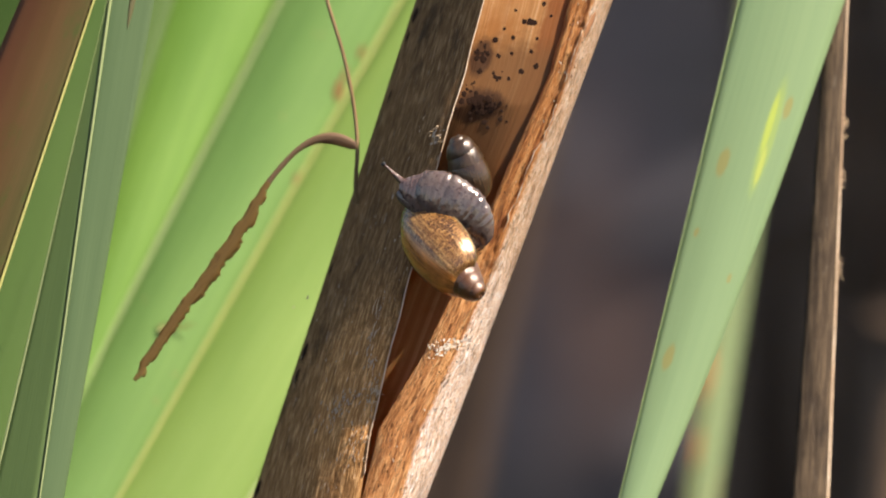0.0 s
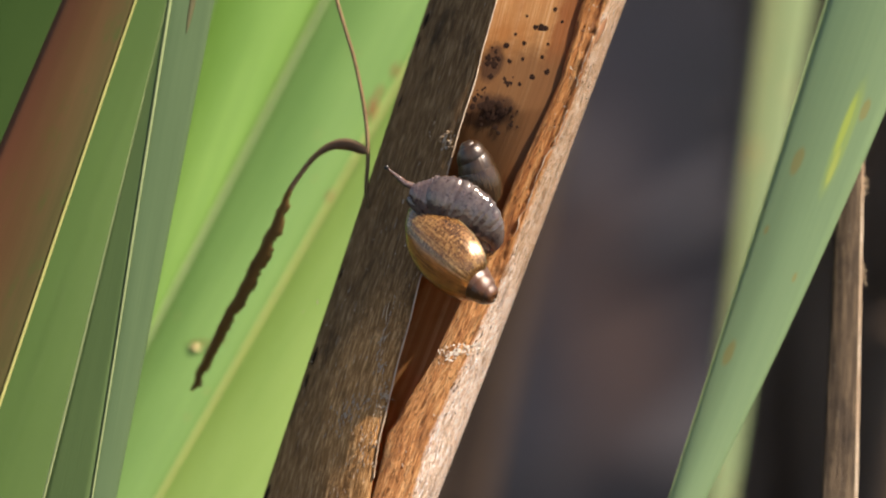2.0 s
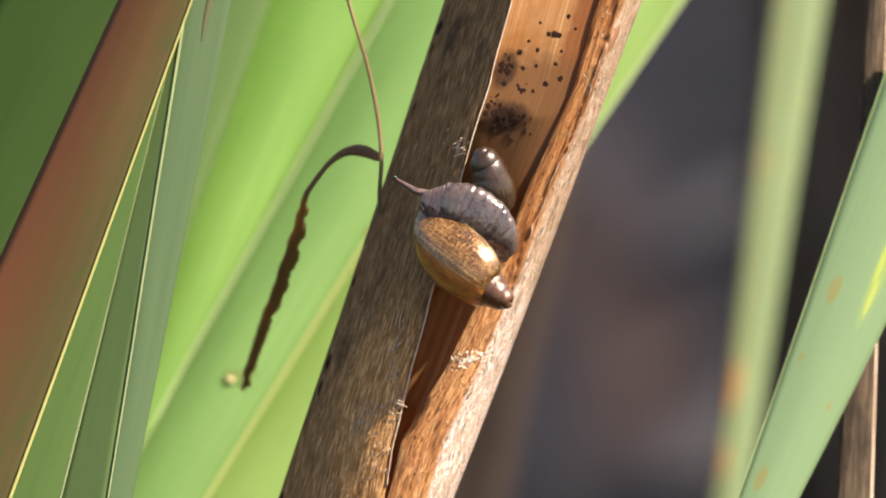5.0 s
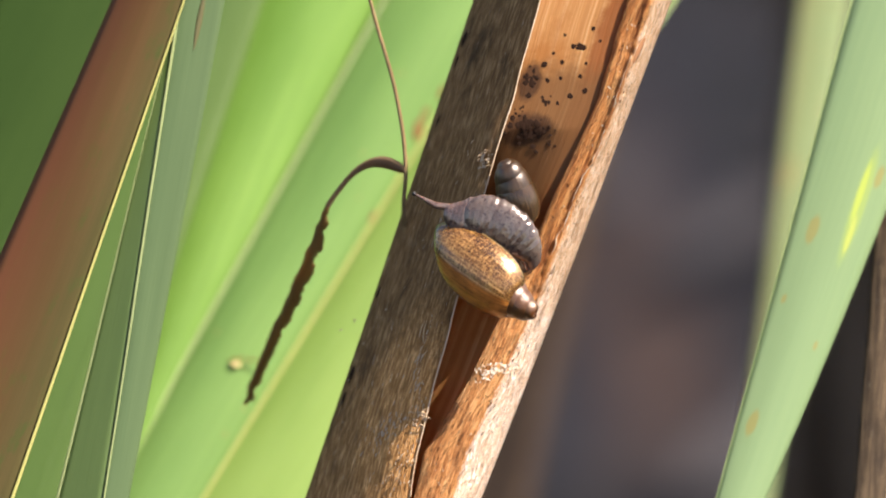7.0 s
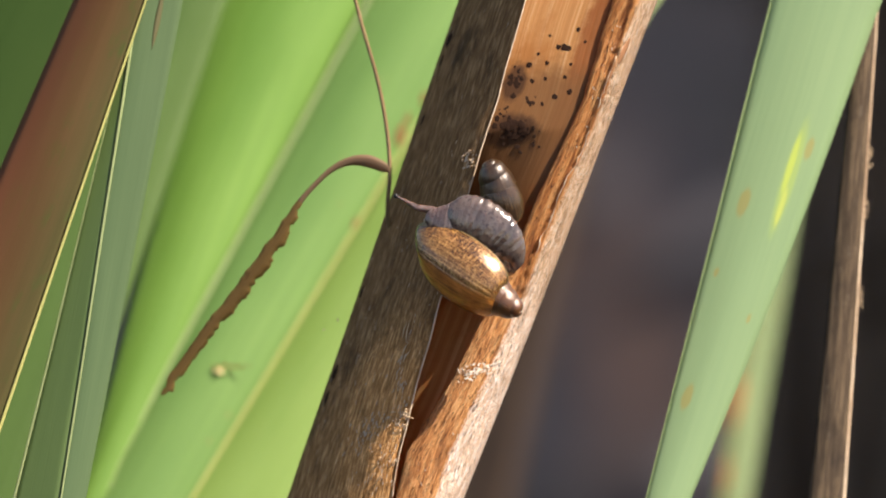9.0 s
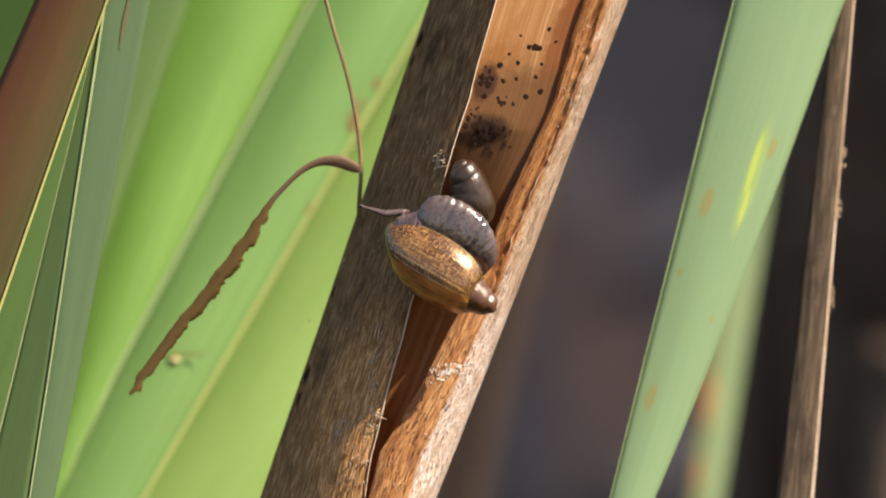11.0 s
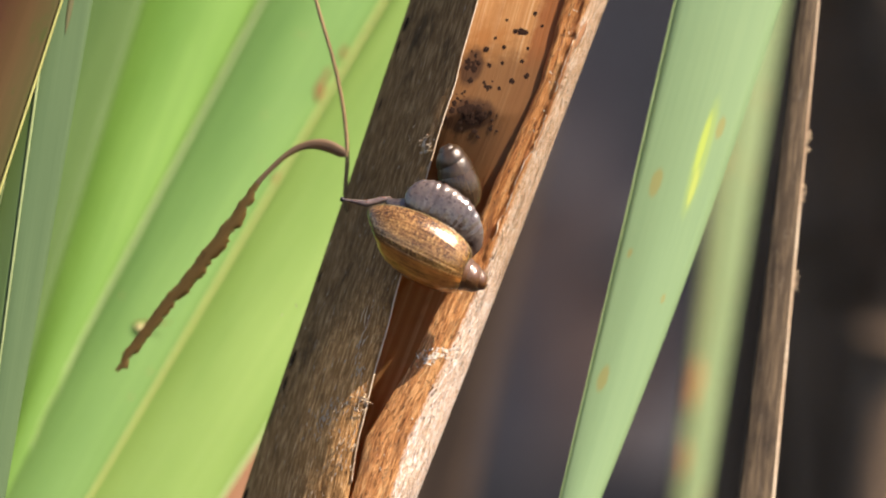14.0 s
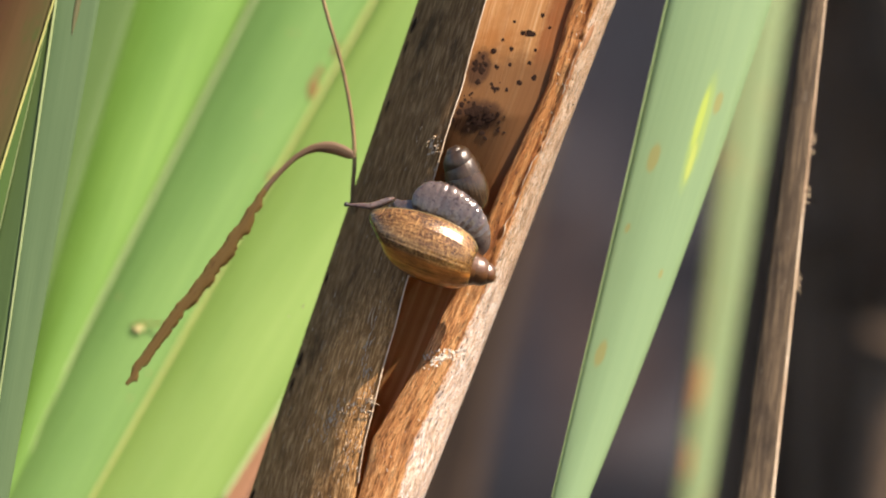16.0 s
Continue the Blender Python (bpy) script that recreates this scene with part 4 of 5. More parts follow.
def build_leaf_marks():
    speck = leaf_material("tan_speck", (0.26, 0.27, 0.09), (0.32, 0.33, 0.11), (0.28, 0.2, 0.07), 0.6, 0.3, vein=0.0)
    rust = leaf_material("rusty_streak", (0.085, 0.085, 0.035), (0.11, 0.10, 0.04), (0.10, 0.10, 0.045), 0.6, 0.1, vein=0.2)
    nick = leaf_material("brown_nick", (0.14, 0.075, 0.025), (0.28, 0.16, 0.05), (0.07, 0.035, 0.018), 0.55, 0.15)
    ob, g, b = CLUMP["right"]
    run = along_cm(g)

    def stain(x, z, size, color, strength, ragged=0.25):
        row = g[int(np.argmin(np.abs(g[:, 0, 2] - z)))]
        u = (x - row[len(row) // 2][0]) / 10
        add_stain_or_shade(LEAF_RIGHT, (u, float(np.interp(z, g[:, 0, 2], run))), size, color, strength, 9.0, ragged)

    stain(28.95, 10.0, (0.075, 0.62), (0.31, 0.44, 0.125), 0.75)
    stain(29.15, 11.2, (0.035, 0.34), (0.43, 0.54, 0.10), 0.85)
    stain(28.20, 7.4, (0.03, 0.22), (0.46, 0.54, 0.12), 0.8)
    for x, z, size in ((24.95, 7.75, (0.055, 0.15)), (20.0, -9.65, (0.05, 0.14)), (30.75, 12.6, (0.04, 0.12)), (22.6, 1.5, (0.025, 0.05)), (25.6, -2.6, (0.02, 0.05))):
        stain(x, z, size, (0.30, 0.27, 0.085), 0.75, 0.35)
    ob, g, b = CLUMP["right_far"]
    orange = leaf_material("orange_patch", (0.42, 0.22, 0.08), (0.50, 0.28, 0.11), (0.34, 0.2, 0.08), 0.6, 0.15)
    mark("orange_patch", g, b, ob, (27.2, -9.6), (26.1, -15.4), 1.3, orange, "withered orange patch", 0.1)
    mark("orange_patch", g, b, ob, (25.9, -18.0), (25.4, -22.0), 0.8, orange, "withered orange patch", 0.1)
    ob, g, b = CLUMP["folded"]
    mark("rusty_streak", g, b, ob, (-27.00, 25.00), (-28.00, 19.50), 0.50, rust, "rusty brown streak")
    ob, g, b = CLUMP["wide_b"]
    for x, z, l, w in ((-9.61, 14.69) + (40, 18), (-9.0, 16.2) + (22, 10), (-13.50, 6.33) + (24, 14), (-7.52, 18.23) + (24, 11)):
        mark("brown_nick", g, b, ob, (x + 0.2, z + 0.03 * l), (x - 0.25, z - 0.03 * l), 0.05 * w, nick, proud=0.12)
    rnd = random.Random(17)
    for _ in range(9):
        f, z = rnd.uniform(0.15, 0.9), rnd.uniform(-20, 20)
        row = g[int(np.argmin(np.abs(g[:, 0, 2] - z)))]
        x = row[0][0] + f * (row[-1][0] - row[0][0])
        l, w = rnd.uniform(0.25, 0.7), rnd.uniform(0.12, 0.3)
        mark("tan_speck", g, b, ob, (x + 0.2 * l, z + 0.5 * l), (x - 0.2 * l, z - 0.5 * l), w, speck, proud=0.03)
    at = on_leaf(g, *(-25.80, -7.57))
    seed = mesh_part("seed", *tube([(at[0] - 0.5, at[1] - 0.2, at[2]), (at[0] - 0.3, at[1] - 0.25, at[2]), (at[0], at[1] - 0.3, at[2] - 0.03),
            (at[0] + 0.35, at[1] - 0.25, at[2] - 0.1), (at[0] + 0.5, at[1] - 0.2, at[2] - 0.1)],
                                   [0.05, 0.2, 0.28, 0.17, 0.03], 10), SEED, ob, b, "pale glossy seed stuck on the leaf")
    line = smooth_line([(at[0] - 0.6, at[1] - 0.1, at[2] + 0.3), (at[0] + 0.4, at[1] - 0.3, at[2] + 0.55), (at[0] + 1.7, at[1] - 0.35, at[2] + 0.45),
            (at[0] + 3.0, at[1] - 0.8, at[2] + 0.6)], 16)
    mesh_part("seed_thread", *tube(line, [0.10] * 12 + [0.08, 0.06, 0.04, 0.02], 6), STRIP_BROWN, ob, b)


def build_mould():
    """Black mould spots on the inner wall of the stem."""
    rnd = random.Random(8)
    verts, faces = [], []

    def spot(x, z, r):
        n = len(verts)
        lo, hi = stem_edges(z)[1] - 1.7, stem_edges(z)[2] + 1.6
        y = inner_depth(z, min(max((x - lo) / (hi - lo), 0), 1)) - 0.03
        lean = rnd.uniform(0, 3)
        for k in range(18):
            a = 2 * math.pi * k / 18
            q = r * (0.95 + 0.45 * noise.noise((1.3 * math.cos(a) + 9 * x, 1.3 * math.sin(a) + 9 * z, lean)) + 0.2 * noise.noise((4 * math.cos(a) + 9 * x, 4 * math.sin(a), z)))
            verts.append((x + q * math.cos(a), y + 0.02, z + q * 1.15 * math.sin(a)))
        verts.append((x, y - 0.02 - 0.05 * r, z))
        faces.extend((n + k, n + (k + 1) % 18, n + 18) for k in range(18))

    for x, z, r in ((7.70, 20.05) + (7,), (8.10, 19.95) + (5,), (7.20, 20.05) + (5,), (8.90, 21.65) + (4,), (7.80, 17.45) + (4,),
            (6.20, 18.65) + (4,), (4.60, 18.45) + (5,), (4.90, 17.05) + (4,), (6.90, 15.65) + (5,),
                    (8.20, 16.15) + (5,), (6.40, 21.05) + (3,), (6.05, 17.25) + (3,), (5.40, 19.45) + (3,), (8.30, 18.55) + (3,),
                            (5.80, 15.05) + (3,), (5.05, 11.45) + (4,), (3.90, 10.80) + (3,), (9.55, 20.55) + (3,)):
        spot(x, z, 0.05 * r)
    for cx, cz, sx, sz, count, r in ((3.40, 16.80) + (9, 16, 26, 6), (3.20, 12.80) + (26, 16, 60, 6), (4.80, 15.30) + (12, 8, 10, 4),
            (4.40, 12.55) + (22, 22, 16, 3), (2.55, 14.05) + (12, 14, 10, 3)):
        for _ in range(count):
            spot(cx + 0.05 * rnd.gauss(0, sx * 0.6), cz + 0.05 * rnd.gauss(0, sz * 0.6), 0.05 * r * rnd.uniform(0.35, 1.0))
    ob = mesh_part("mould", verts, faces, None, MOULD, STEM, STEM_BASE, "scattered black mould spots")
    tagged(ob, kind="stuff")


def sheath_depth(z, x):
    xl, xe, xi, xr = stem_edges(z)
    s = min(max((x - xl) / (xe - xl), 0), 1)
    return sheath_y(s, z)


def build_shreds():
    """Loose fibres and flakes on the stem."""
    rnd = random.Random(12)
    spots = [(-0.70, 10.05) + (5, 9, 0.7, 1.0), (-0.55, 9.4) + (3, 7, 0.6, 0.9), (-5.95, -6.0) + (2, 34, 0.1, 0.8), (-6.00, -7.6) + (2, 24, 0.15, 0.7), (-6.60, -9.95) + (3, 9, 0.4, 0.8),
            (-6.25, -12.6) + (4, 11, 0.7, 1.0), (-6.1, -13.6) + (4, 14, 0.8, 0.9), (-8.60, -13.55) + (3, 10, 0.4, 0.7), (-10.0, -15.4) + (2, 9, 0.4, 0.7), (-2.20, 10.80) + (2, 7, 0.3, 0.7),
            (-7.6, -16.5) + (3, 18, 0.15, 0.7), (-8.2, -18.5) + (3, 18, 0.15, 0.7)]
    for x, z, count, length, curl, stout in spots:
        for _ in range(count):
            px, pz, l = x + 0.05 * rnd.gauss(0, 7), z + 0.05 * rnd.gauss(0, 8), 0.05 * length * rnd.uniform(0.5, 1.2)
            px = min(px, stem_edges(pz)[1] - 0.05)
            py = sheath_depth(pz, px) - 0.06
            a = rnd.gauss(0.3, 0.9 * curl)
            p = [(px, py + 0.05, pz), (px + 0.5 * l * math.sin(a), py - 0.2, pz + 0.5 * l * math.cos(a)),
                    (px + l * math.sin(a + curl), py - 0.35 * rnd.random(), pz + l * math.cos(a + curl))]
            mesh_part("loose_fibre", *tube(smooth_line(p, 6), [stout * r for r in (0.03, 0.06, 0.07, 0.055, 0.035, 0.012)], 5), HAIR, STEM, STEM_BASE)
    verts, faces = [], []
    for _ in range(90):
        px = 0.6 + rnd.gauss(0, 0.95)
        pz = -8.55 + rnd.gauss(0, 0.36) + 0.22 * (px - 0.6)
        px = min(max(px, stem_edges(pz)[2] + 0.4), stem_edges(pz)[3] - 0.3)
        l, w, lean, n = rnd.uniform(0.06, 0.36), rnd.uniform(0.03, 0.13), rnd.gauss(0.6, 0.8), len(verts)
        py = on_leaf(ROLL, px, pz)[1] - 0.04
        for f, h in ((-0.5, -0.3), (-0.4, 0.5), (0.1, 0.6), (0.5, 0.1), (0.3, -0.5), (-0.1, -0.6)):
            u, v = f * l * rnd.uniform(0.7, 1.2), h * w * rnd.uniform(0.6, 1.4)
            verts.append((px + u * math.cos(lean) - v * math.sin(lean), py - 0.08 * rnd.random(), pz + u * math.sin(lean) + v * math.cos(lean)))
        faces.append(tuple(range(n, n + 6)))
    tagged(mesh_part("white_crust", verts, faces, None, WHITE, STEM, STEM_BASE, "patch of whitish crust"), kind="stuff")
    verts, faces = [], []
    for x, z, count, spread_x, spread_z in ((-0.65, 10.0, 26, 0.25, 0.45), (-5.95, -6.6, 26, 0.12, 1.6), (-6.5, -10.0, 16, 0.3, 0.6), (-6.3, -12.9, 36, 0.35, 0.8), (-8.6, -13.6, 46, 0.7, 0.7),
            (-9.7, -15.0, 34, 0.7, 0.7), (-8.0, -17.5, 36, 0.9, 1.6), (-6.9, -16.0, 18, 0.3, 1.6), (-3.0, 6.0, 14, 1.6, 5.0), (-8.0, -4.0, 22, 1.8, 5.0)):
        for _ in range(count):
            pz = z + rnd.gauss(0, spread_z)
            px = min(x + rnd.gauss(0, spread_x) + 0.3 * (pz - z), stem_edges(pz)[1] - 0.1)
            l, w, lean, n = rnd.uniform(0.12, 0.55), rnd.uniform(0.03, 0.11), 0.33 + rnd.gauss(0, 0.25), len(verts)
            for f, g in ((-0.5, -0.3), (-0.4, 0.5), (0.1, 0.6), (0.5, 0.1), (0.3, -0.5), (-0.1, -0.6)):
                u, v = f * l * rnd.uniform(0.7, 1.2), g * w * rnd.uniform(0.6, 1.4)
                qx, qz = px + u * math.sin(lean) + v, pz + u * math.cos(lean)
                verts.append((qx, sheath_depth(qz, qx) - 0.14 - 0.1 * rnd.random(), qz))
            faces.append(tuple(range(n, n + 6)))
    tagged(mesh_part("pale_scuff", verts, faces, None, SCUFF, STEM, STEM_BASE, "pale scuffed bits of skin"), kind="stuff")
    for x0, z0, x1, z1, w in ((-2.35, 21.6, -2.9, 20.0, 0.5), (-3.1, 19.4, -3.5, 18.3, 0.3), (-9.9, -1.2, -10.3, -2.4, 0.3), (-12.1, -8.2, -12.7, -10.0, 0.5), (-12.9, -10.6, -13.3, -12.0, 0.35),
            (-4.7, 14.2, -5.1, 13.0, 0.3), (-16.3, -20.5, -16.9, -22.3, 0.5)):
        mark("black_patch", SHEATH, STEM_BASE, STEM, (x0 + 0.12, z0), (x1 + 0.12, z1), 0.6 * w, MOULD, "black rotten patch on the edge", 0.05)
    for _ in range(22):
        px, pz = (0.60, -8.55)[0] + 0.05 * rnd.gauss(0, 17), (0.60, -8.55)[1] + 0.05 * rnd.gauss(0, 5)
        pz += 0.22 * (px - (0.60, -8.55)[0])
        px = max(px, stem_edges(pz)[2] + 0.5)
        py = on_leaf(ROLL, px, pz)[1] - 0.03 * rnd.random()
        a, l = rnd.gauss(1.0, 0.8), rnd.uniform(0.2, 0.7)
        p = [(px, py + 0.03, pz), (px + 0.5 * l * math.cos(a), py - 0.03, pz + 0.5 * l * math.sin(a)), (px + l * math.cos(a), py + 0.02, pz + l * math.sin(a))]
        mesh_part("pale_flake", *tube(smooth_line(p, 5), [0.015, 0.04, 0.05, 0.035, 0.01], 5), WHITE, STEM, STEM_BASE)


def build_skin_flakes():
    """Peeling bits of bleached skin and dark crumbs along the rolled sheath and the weathered one."""
    rnd = random.Random(31)
    for name, material, count, size, label in (("skin_flakes", FLAKE, 110, 0.6, "peeling bits of whitish skin"),
            ("dark_crumbs", MOULD, 70, 0.5, "dark crumbs stuck in the cracks")):
        verts, faces = [], []
        for _ in range(count):
            z = rnd.uniform(-23, 24)
            xl, xe, xi, xr = stem_edges(z)
            s = rnd.random() ** (0.8 if name == "skin_flakes" else 1.1)
            x = xi + 0.5 + s * (xr - xi - 0.6)
            if noise.noise((x * 0.8, z * 0.35, 6)) < -0.15:
                continue
            y = on_leaf(ROLL, x, z)[1]
            l, w, a = size * rnd.uniform(0.15, 0.6), size * rnd.uniform(0.05, 0.16), radians(-19) + rnd.gauss(0, 0.35)
            lift, n = rnd.uniform(0.01, 0.05), len(verts)
            for f, g in ((-0.5, -0.5), (-0.45, 0.5), (0.0, 0.6), (0.5, 0.35), (0.42, -0.4), (0.05, -0.62)):
                u, v = f * l * rnd.uniform(0.8, 1.2), g * w * rnd.uniform(0.7, 1.3)
                px, pz = x - u * math.sin(a) * -1 + v * math.cos(a), z + u * math.cos(a) - v * math.sin(a)
                verts.append((px, y - 0.03 - lift * (0.5 + f), pz))
            verts.append((x, y - 0.06 - 0.6 * lift, z))
            faces.extend((n + k, n + (k + 1) % 6, n + 6) for k in range(6))
        tagged(mesh_part(name, verts, faces, None, material, STEM, STEM_BASE, label), kind="stuff")
    mark("scar", ROLL, STEM_BASE, STEM, (13.50, 21.05), (12.40, 18.45), 0.5, SCAR, "small brown knot scar", 0.04)


build_leaf_marks()
build_mould()
build_shreds()
build_skin_flakes()


# ---- motion ----
def sway(ob, base, centre, rows, twists=((0, 0), (16, 0))):
    """Key a plant: shift of the point centre and turn about it, in the clump's frame; twists are turns about its length."""
    c, b = Vector(centre) * MM, Vector(base) * MM
    when, turned = zip(*twists)
    walk(ob, [(t, LEAN @ Matrix.Translation(c + Vector((dx, 0, dz)) * MM) @ pose(0, 0, 0, 0, deg, 0) @ pose(0, 0, 0, 0, 0, float(np.interp(t, when, turned))) @ Matrix.Translation(b - c))
              for t, dx, dz, deg in rows])


def motions():
    for key in ("wide_a", "wide_b", "wide_c", "rusty_far"):
        sway(CLUMP[key][0], CLUMP[key][2], (-26.61, 42.00, 0.00), [(0, 0.00, 0.00, -0.30), (0.5, 0.30, -0.14, 0.13), (1, 0.47, -0.18, 0.16), (1.5, 1.59, -0.90, -0.19), (2, 2.09, -1.16, 0.01),
            (2.5, 2.78, -1.32, 1.73), (3, 3.82, -3.19, 1.43), (3.5, 5.25, -6.16, 0.27), (4, 4.94, -4.11, 1.85), (4.2, 4.88, -3.98, 1.99),
            (6.3, 2.07, -0.81, 1.55), (6.5, 2.10, -0.74, 1.70), (7, 2.48, -1.03, 1.26), (7.5, 2.45, -1.26, 0.82), (8, 2.44, -1.54, 0.91),
            (8.5, 2.19, -1.62, 0.82), (9, 2.45, -1.79, 0.55), (10, 1.19, -0.80, -0.21), (12.5, 0.09, -0.02, 0.30),
            (13.5, -0.70, 0.65, 0.18), (14, -1.02, 0.92, 0.32), (14.5, -1.11, 0.78, 0.21), (15, -0.76, 0.33, 0.03),
            (15.5, -1.29, 0.51, -0.06), (16, -2.03, 0.84, -0.98)])
    for key in ("rusty", "between", "far_a", "far_b", "far_c"):
        sway(CLUMP[key][0], CLUMP[key][2], (-38.10, 0.00, 0.00), [(0, 0.00, 0.00, 0.00), (0.5, 0.23, 0.00, 0.41), (1, 0.44, 0.00, 0.77), (1.5, 2.00, 0.00, 0.76), (2, 2.51, 0.00, 0.19),
            (2.5, 4.37, 0.00, -0.16), (3, 5.50, 0.00, 0.89), (3.5, 8.41, 0.00, 1.39), (4, 6.69, 0.00, 1.79), (4.2, 6.63, 0.00, 1.86),
            (6.3, 2.86, 0.00, 0.95), (6.5, 2.78, 0.00, 0.91), (7, 2.78, 0.00, 0.38), (7.5, 2.32, 0.00, -0.20), (8, 1.93, 0.00, -0.41),
            (8.5, 1.08, 0.00, -0.83), (9, 1.01, 0.00, -0.17), (10, 0.50, 0.00, 0.37), (12.5, -0.61, 0.00, 0.35),
            (13.5, -1.55, 0.00, -0.20), (14.5, -2.15, 0.00, -1.11), (15, -2.32, 0.00, -1.20), (15.5, -2.84, 0.00, -1.41),
            (16, -2.95, 0.00, -1.63)])
    sway(CLUMP["folded"][0], CLUMP["folded"][2], (-31.08, 0.00, 0.00), [(0, -0.00, 0.00, 0.00), (0.5, 0.10, 0.00, 0.20), (1, 0.27, 0.00, 0.25), (1.5, 2.50, 0.00, 0.55), (2, 4.02, 0.00, 0.65),
            (2.5, 6.13, 0.00, 1.33), (3, 7.92, 0.00, 1.76), (3.5, 9.16, 0.00, 1.83), (4, 6.67, 0.00, 1.84), (4.2, 6.15, 0.00, 1.26),
            (6.3, 2.73, 0.00, 0.48), (6.5, 2.42, 0.00, 0.44), (7, 1.44, 0.00, 0.17), (7.5, 1.02, 0.00, -0.06), (8, 0.07, 0.00, 0.08),
            (8.5, -0.41, 0.00, -0.02), (9, -0.83, 0.00, -0.04), (10, -0.79, 0.00, -0.07), (12.5, -1.92, 0.00, 0.07),
            (13.5, -3.94, 0.00, -0.78), (14, -4.44, 0.00, -0.81), (14.5, -4.50, 0.00, -0.58), (15, -4.65, 0.00, -0.42),
            (15.5, -4.82, 0.00, -0.57), (16, -4.61, 0.00, -0.55)])
    sway(CLUMP["right"][0], CLUMP["right"][2], (21.08, 6.00, 0.00), [(0, -0.00, -0.00, 0.00), (0.5, 0.28, 1.48, 0.41), (1, 0.63, 3.32, 0.62), (1.5, 3.46, 2.06, 1.45), (2, 5.29, 0.87, 2.74),
            (2.5, 7.63, 2.21, 2.86), (3, 9.49, -6.05, 4.04), (3.5, 11.35, -11.17, 5.19), (4, 10.57, -13.20, 5.87),
            (4.2, 10.71, -12.91, 6.22), (6.3, 4.65, -7.10, 3.64), (6.5, 4.65, -6.70, 3.33), (7, 3.55, -3.54, 1.33),
            (7.5, 1.13, -5.48, 0.15), (8, 0.07, -1.79, -0.13), (8.5, -1.61, -2.06, -0.16), (9, -0.99, -1.11, -0.18),
            (9.5, -0.90, -0.17, 0.10), (10, -1.37, -0.91, -0.26), (12.5, -2.41, -1.54, 0.12), (13, -3.03, -2.00, -0.27),
            (13.5, -4.34, -1.26, -0.83), (14, -4.93, -0.92, -0.96), (14.5, -4.93, 0.73, -0.99), (15, -3.86, 1.76, -0.76),
            (15.5, -5.31, 0.57, -0.96), (16, -5.79, 1.45, -1.11)], ((0, 0), (1.2, 0), (2, -18), (3, -28), (3.6, -16), (4.2, -5), (6.3, 0), (8, 0), (16, 0)))
    sway(CLUMP["right_far"][0], CLUMP["right_far"][2], (29.40, 125.00, 0.00), [(0, -0.28, 0.00, -0.07), (1.5, 0.11, 0.00, 0.03),
            (2, 0.44, 0.00, 0.12), (2.5, 0.83, 0.00, 0.22), (3, 1.05, 0.00, 0.28), (3.5, 1.05, 0.00, 0.28), (4, 0.18, 0.00, 0.05),
            (4.2, 0.28, 0.00, 0.07), (6.3, 0.28, 0.00, 0.07), (8, 0.00, 0.00, 0.00), (10, -0.28, 0.00, -0.07), (12.5, -0.28, 0.00, -0.07),
            (14.5, -0.28, 0.00, -0.07), (16, -0.66, 0.00, -0.18)])
    sway(CLUMP["stalk"][0], CLUMP["stalk"][2], (34.71, 11.00, 0.00), [(0, 0.00, 0.00, -0.15), (0.5, -0.14, 0.00, 0.08), (1, -0.30, 0.00, 0.03), (1.5, 0.75, 0.00, -1.04), (2, 1.18, 0.00, -1.47),
            (2.5, 1.71, 0.00, -1.97), (3, 2.09, 0.00, -2.65), (3.5, 1.12, 0.00, -1.71), (4, 1.36, 0.00, -1.65), (4.2, 1.52, 0.00, -1.47),
            (6.3, 0.91, 0.00, -0.42), (6.5, 0.87, 0.00, -0.31), (7, 1.26, 0.00, 0.05), (7.5, 0.15, 0.00, -0.94), (8, -0.49, 0.00, 0.54),
            (8.5, -0.58, 0.00, 0.13), (9, -0.87, 0.00, 0.70), (9.5, -0.95, 0.00, 0.87), (10, -0.94, 0.00, 1.22), (12.5, -1.17, 0.00, 2.09),
            (13, -1.64, 0.00, 2.39), (13.5, -2.29, 0.00, 3.20), (14, -2.86, 0.00, 2.32), (14.5, -2.15, 0.00, 2.98),
            (15, -1.91, 0.00, 2.47), (15.5, -2.26, 0.00, 3.07), (16, -3.27, 0.00, 3.05)])
    turns = [(0, 26.5, -3, 0.7), (0.5, 29, -1.8, 2), (1, 29, 0, 2.4), (1.5, 26, -7, 0.8), (2, 37, 8.3, -1.3), (2.5, 39.1, 15.1, -0.6), (3, 40, 22.3, -1.1), (3.5, 62, 23, -0.5),
             (4, 48.6, 21.1, -1.4), (4.2, 45, 20, -1), (6.3, 39, 25, 0.5), (6.5, 41, 19, 0), (7, 37.5, 17, -0.3), (7.5, 28.6, 6.8, 0.9), (8, 30.5, 8.5, 2.4), (8.5, 26, 3, 1.8), (9, 26.5, 2.4, 2.1),
             (9.5, 25.6, 2, 1.7), (10, 25.6, 3, 2.1), (12.5, 25.5, -1.5, 2.7), (13, 24.5, -0.3, 2.4), (13.5, 26.5, 0, 3), (14, 27.4, 4.2, 4.5), (14.5, 27, 3.6, 3.8), (15, 24.6, -2.2, 3.2),
             (15.5, 26, -0.8, 2.6), (16, 25, -5, 1.4)]
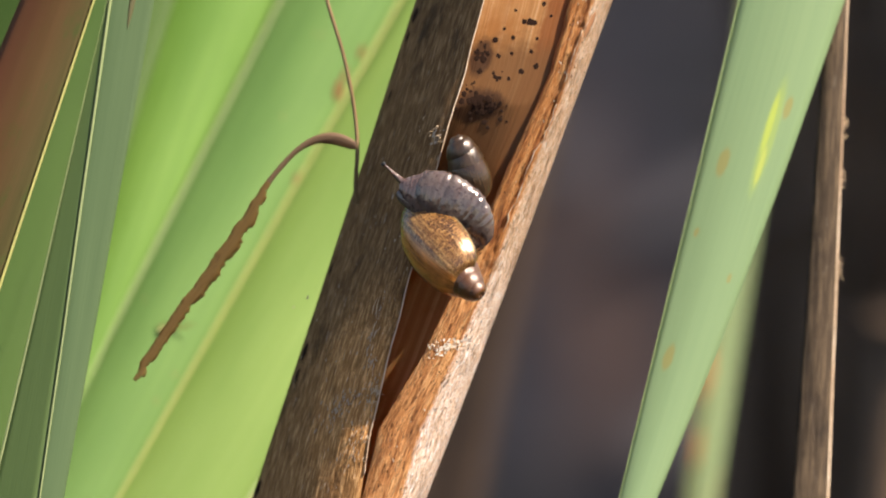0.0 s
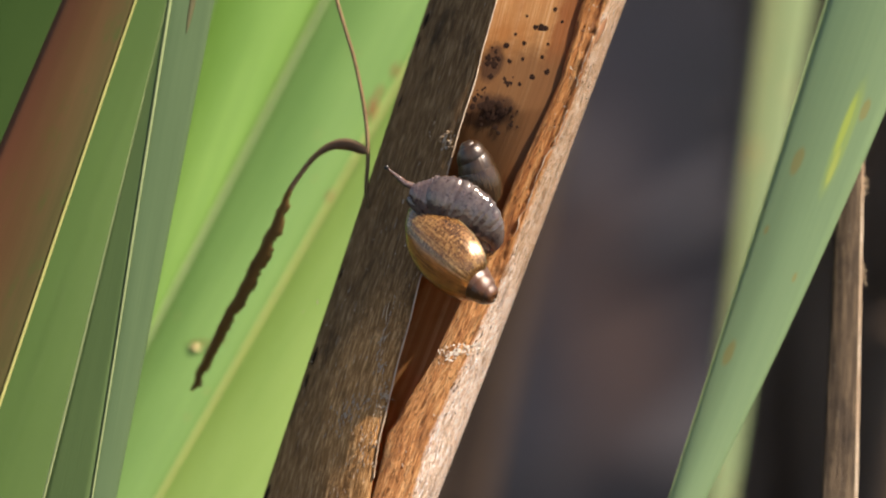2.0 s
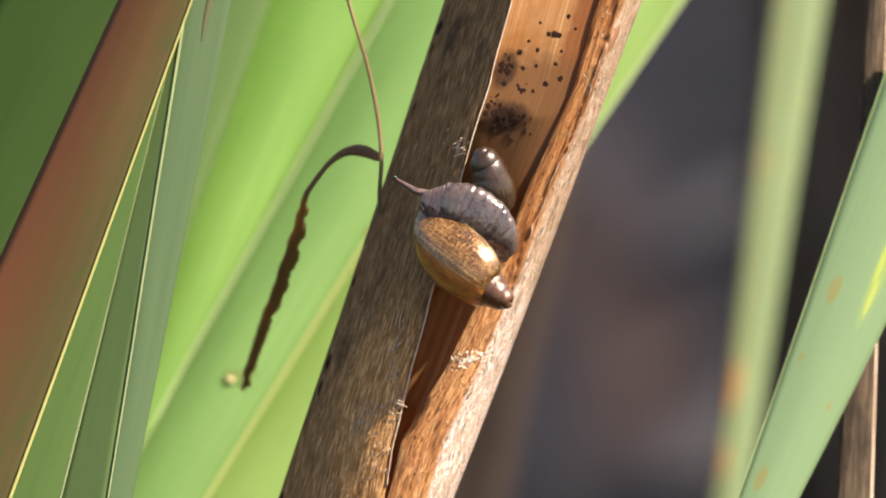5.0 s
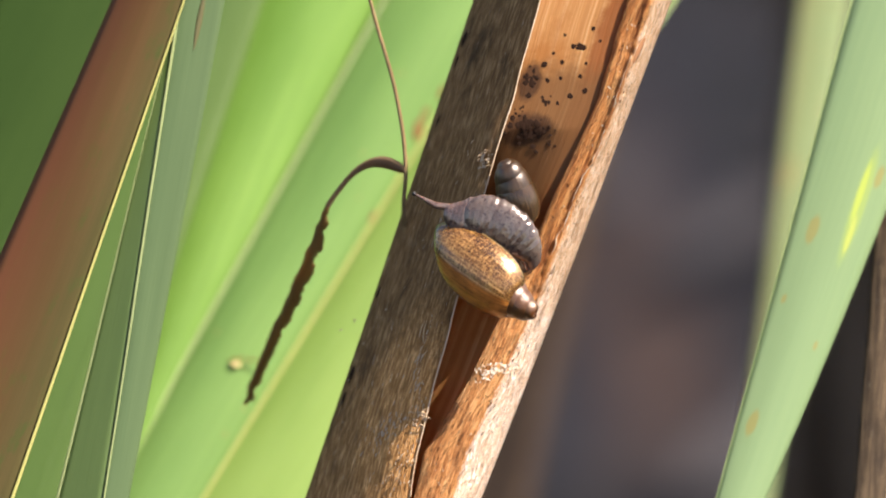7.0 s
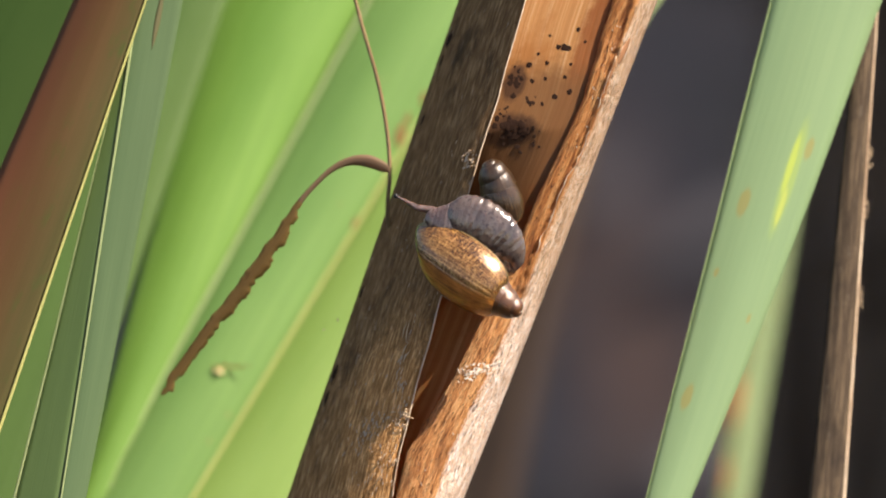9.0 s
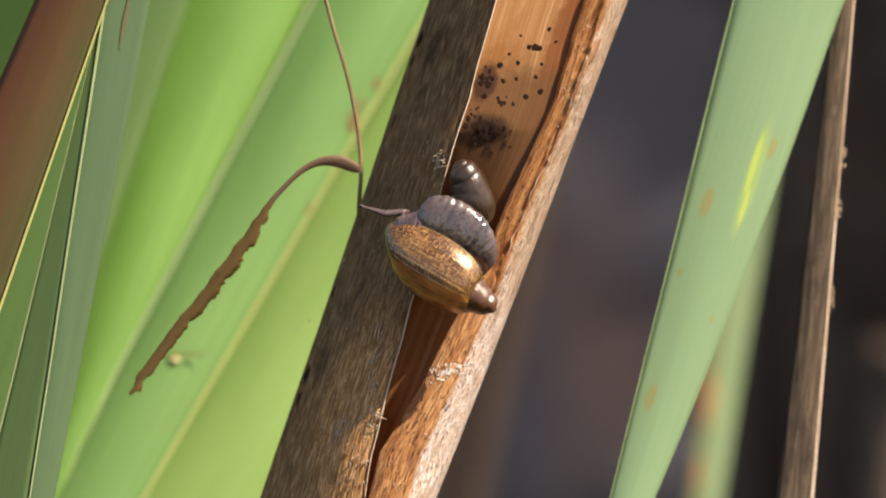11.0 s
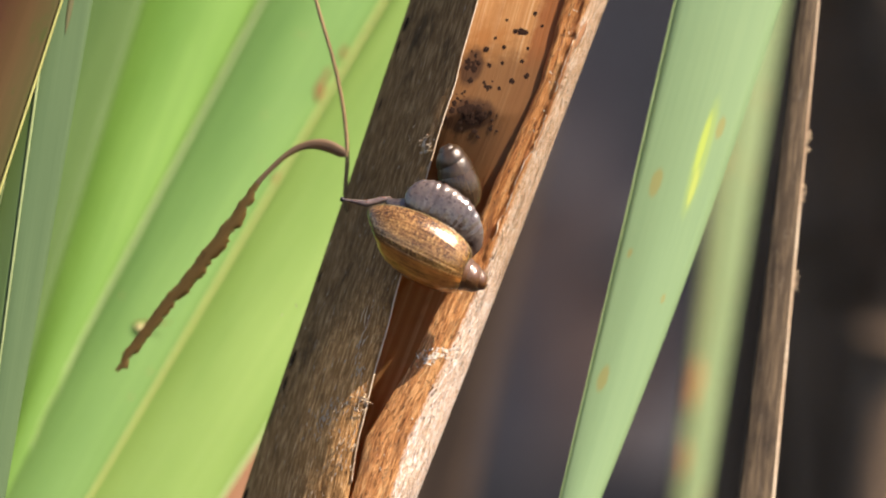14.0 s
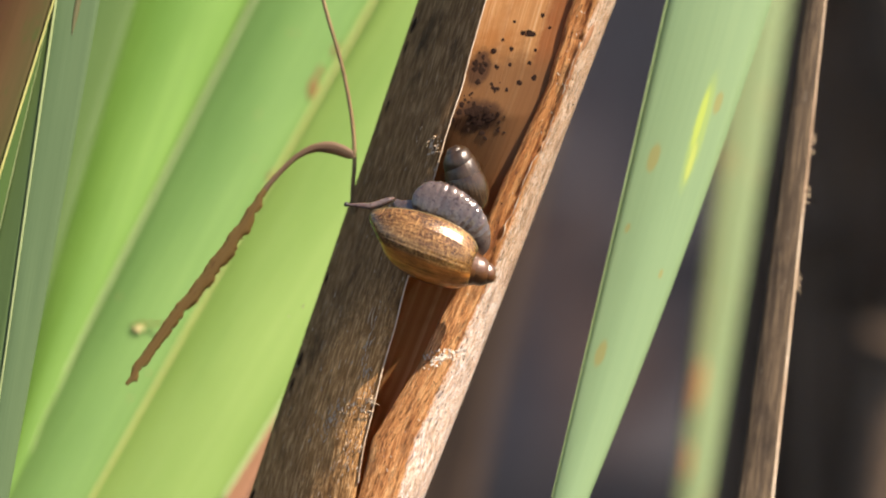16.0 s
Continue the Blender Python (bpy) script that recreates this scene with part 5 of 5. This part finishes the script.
    twist = (0, 2, 3, 3.5, 4, 4.2, 6.3, 7.5, 16), (0, 0, 12, 62, 30, 26, 14, 0, 0)

    def swung(a):
        return math.degrees(math.acos(min(1.0, math.cos(radians(a)) / math.cos(radians(STRIP_REST)))))

    walk(HOOK, [(t, pose(0, 0, 0, 0, c, -swung(a))) for t, a, b, c in turns])
    walk(TORN, [(t, Matrix.Translation(Vector(BEND) * MM) @ pose(0, 0, 0, 0, 0, swung(a) - swung(a + b)) @ Matrix.Rotation(radians(-float(np.interp(t, *twist))), 4, Vector((-0.6, 0, -0.8)))) for t, a, b, c in turns])
    walk(SHELL_PART, [(t, shell_pose(x - SNAIL_AT[0], 2.2, z - SNAIL_AT[2], turn, -tilt, 30)) for t, x, z, turn, tilt in
                      [(0, -0.04, -0.75, 45.5, -36.5), (2, -0.24, -0.63, 41.0, -31.5), (4, -0.35, -0.58, 38.5, -27.5),
                              (6.3, -0.48, -0.55, 35.5, -23.5), (8, -0.58, -0.51, 33.5, -21.0), (10, -0.54, -0.32, 31.0, -18.5),
                              (12.5, -0.49, -0.04, 27.5, -11.5), (14, -0.52, 0.21, 25.5, -5.0), (15, -0.59, 0.32, 22.0, -2.5),
                              (16, -0.64, 0.47, 19.5, -1.5)]])
    walk(HEAD, [(t, pose(x * MM, 0, z * MM)) for t, x, z in ((0, 0, 0), (4, -0.1, 0), (8, -0.4, -0.4), (10, -0.6, -0.9), (12.5, -0.9, -1.7), (16, -1.2, -2.7))])
    walk(FEELER, [(t, pose((x - SNAIL_AT[0]) * MM, 2.6 * MM, (z - SNAIL_AT[2]) * MM, 0, deg, 0)) for t, x, z, deg in [(0, -3.60, 5.95, -47.0),
            (2, -4.20, 6.15, -49.5), (4, -4.30, 6.15, -53.4), (6.3, -4.70, 5.95, -62.3), (8, -4.90, 5.75, -61.1), (9, -5.00, 5.65, -61.7),
            (10, -5.20, 5.45, -64.1), (12.5, -5.60, 4.85, -82.6), (14.5, -5.80, 4.70, -80.1), (16, -6.00, 4.60, -86.1)]])


motions()
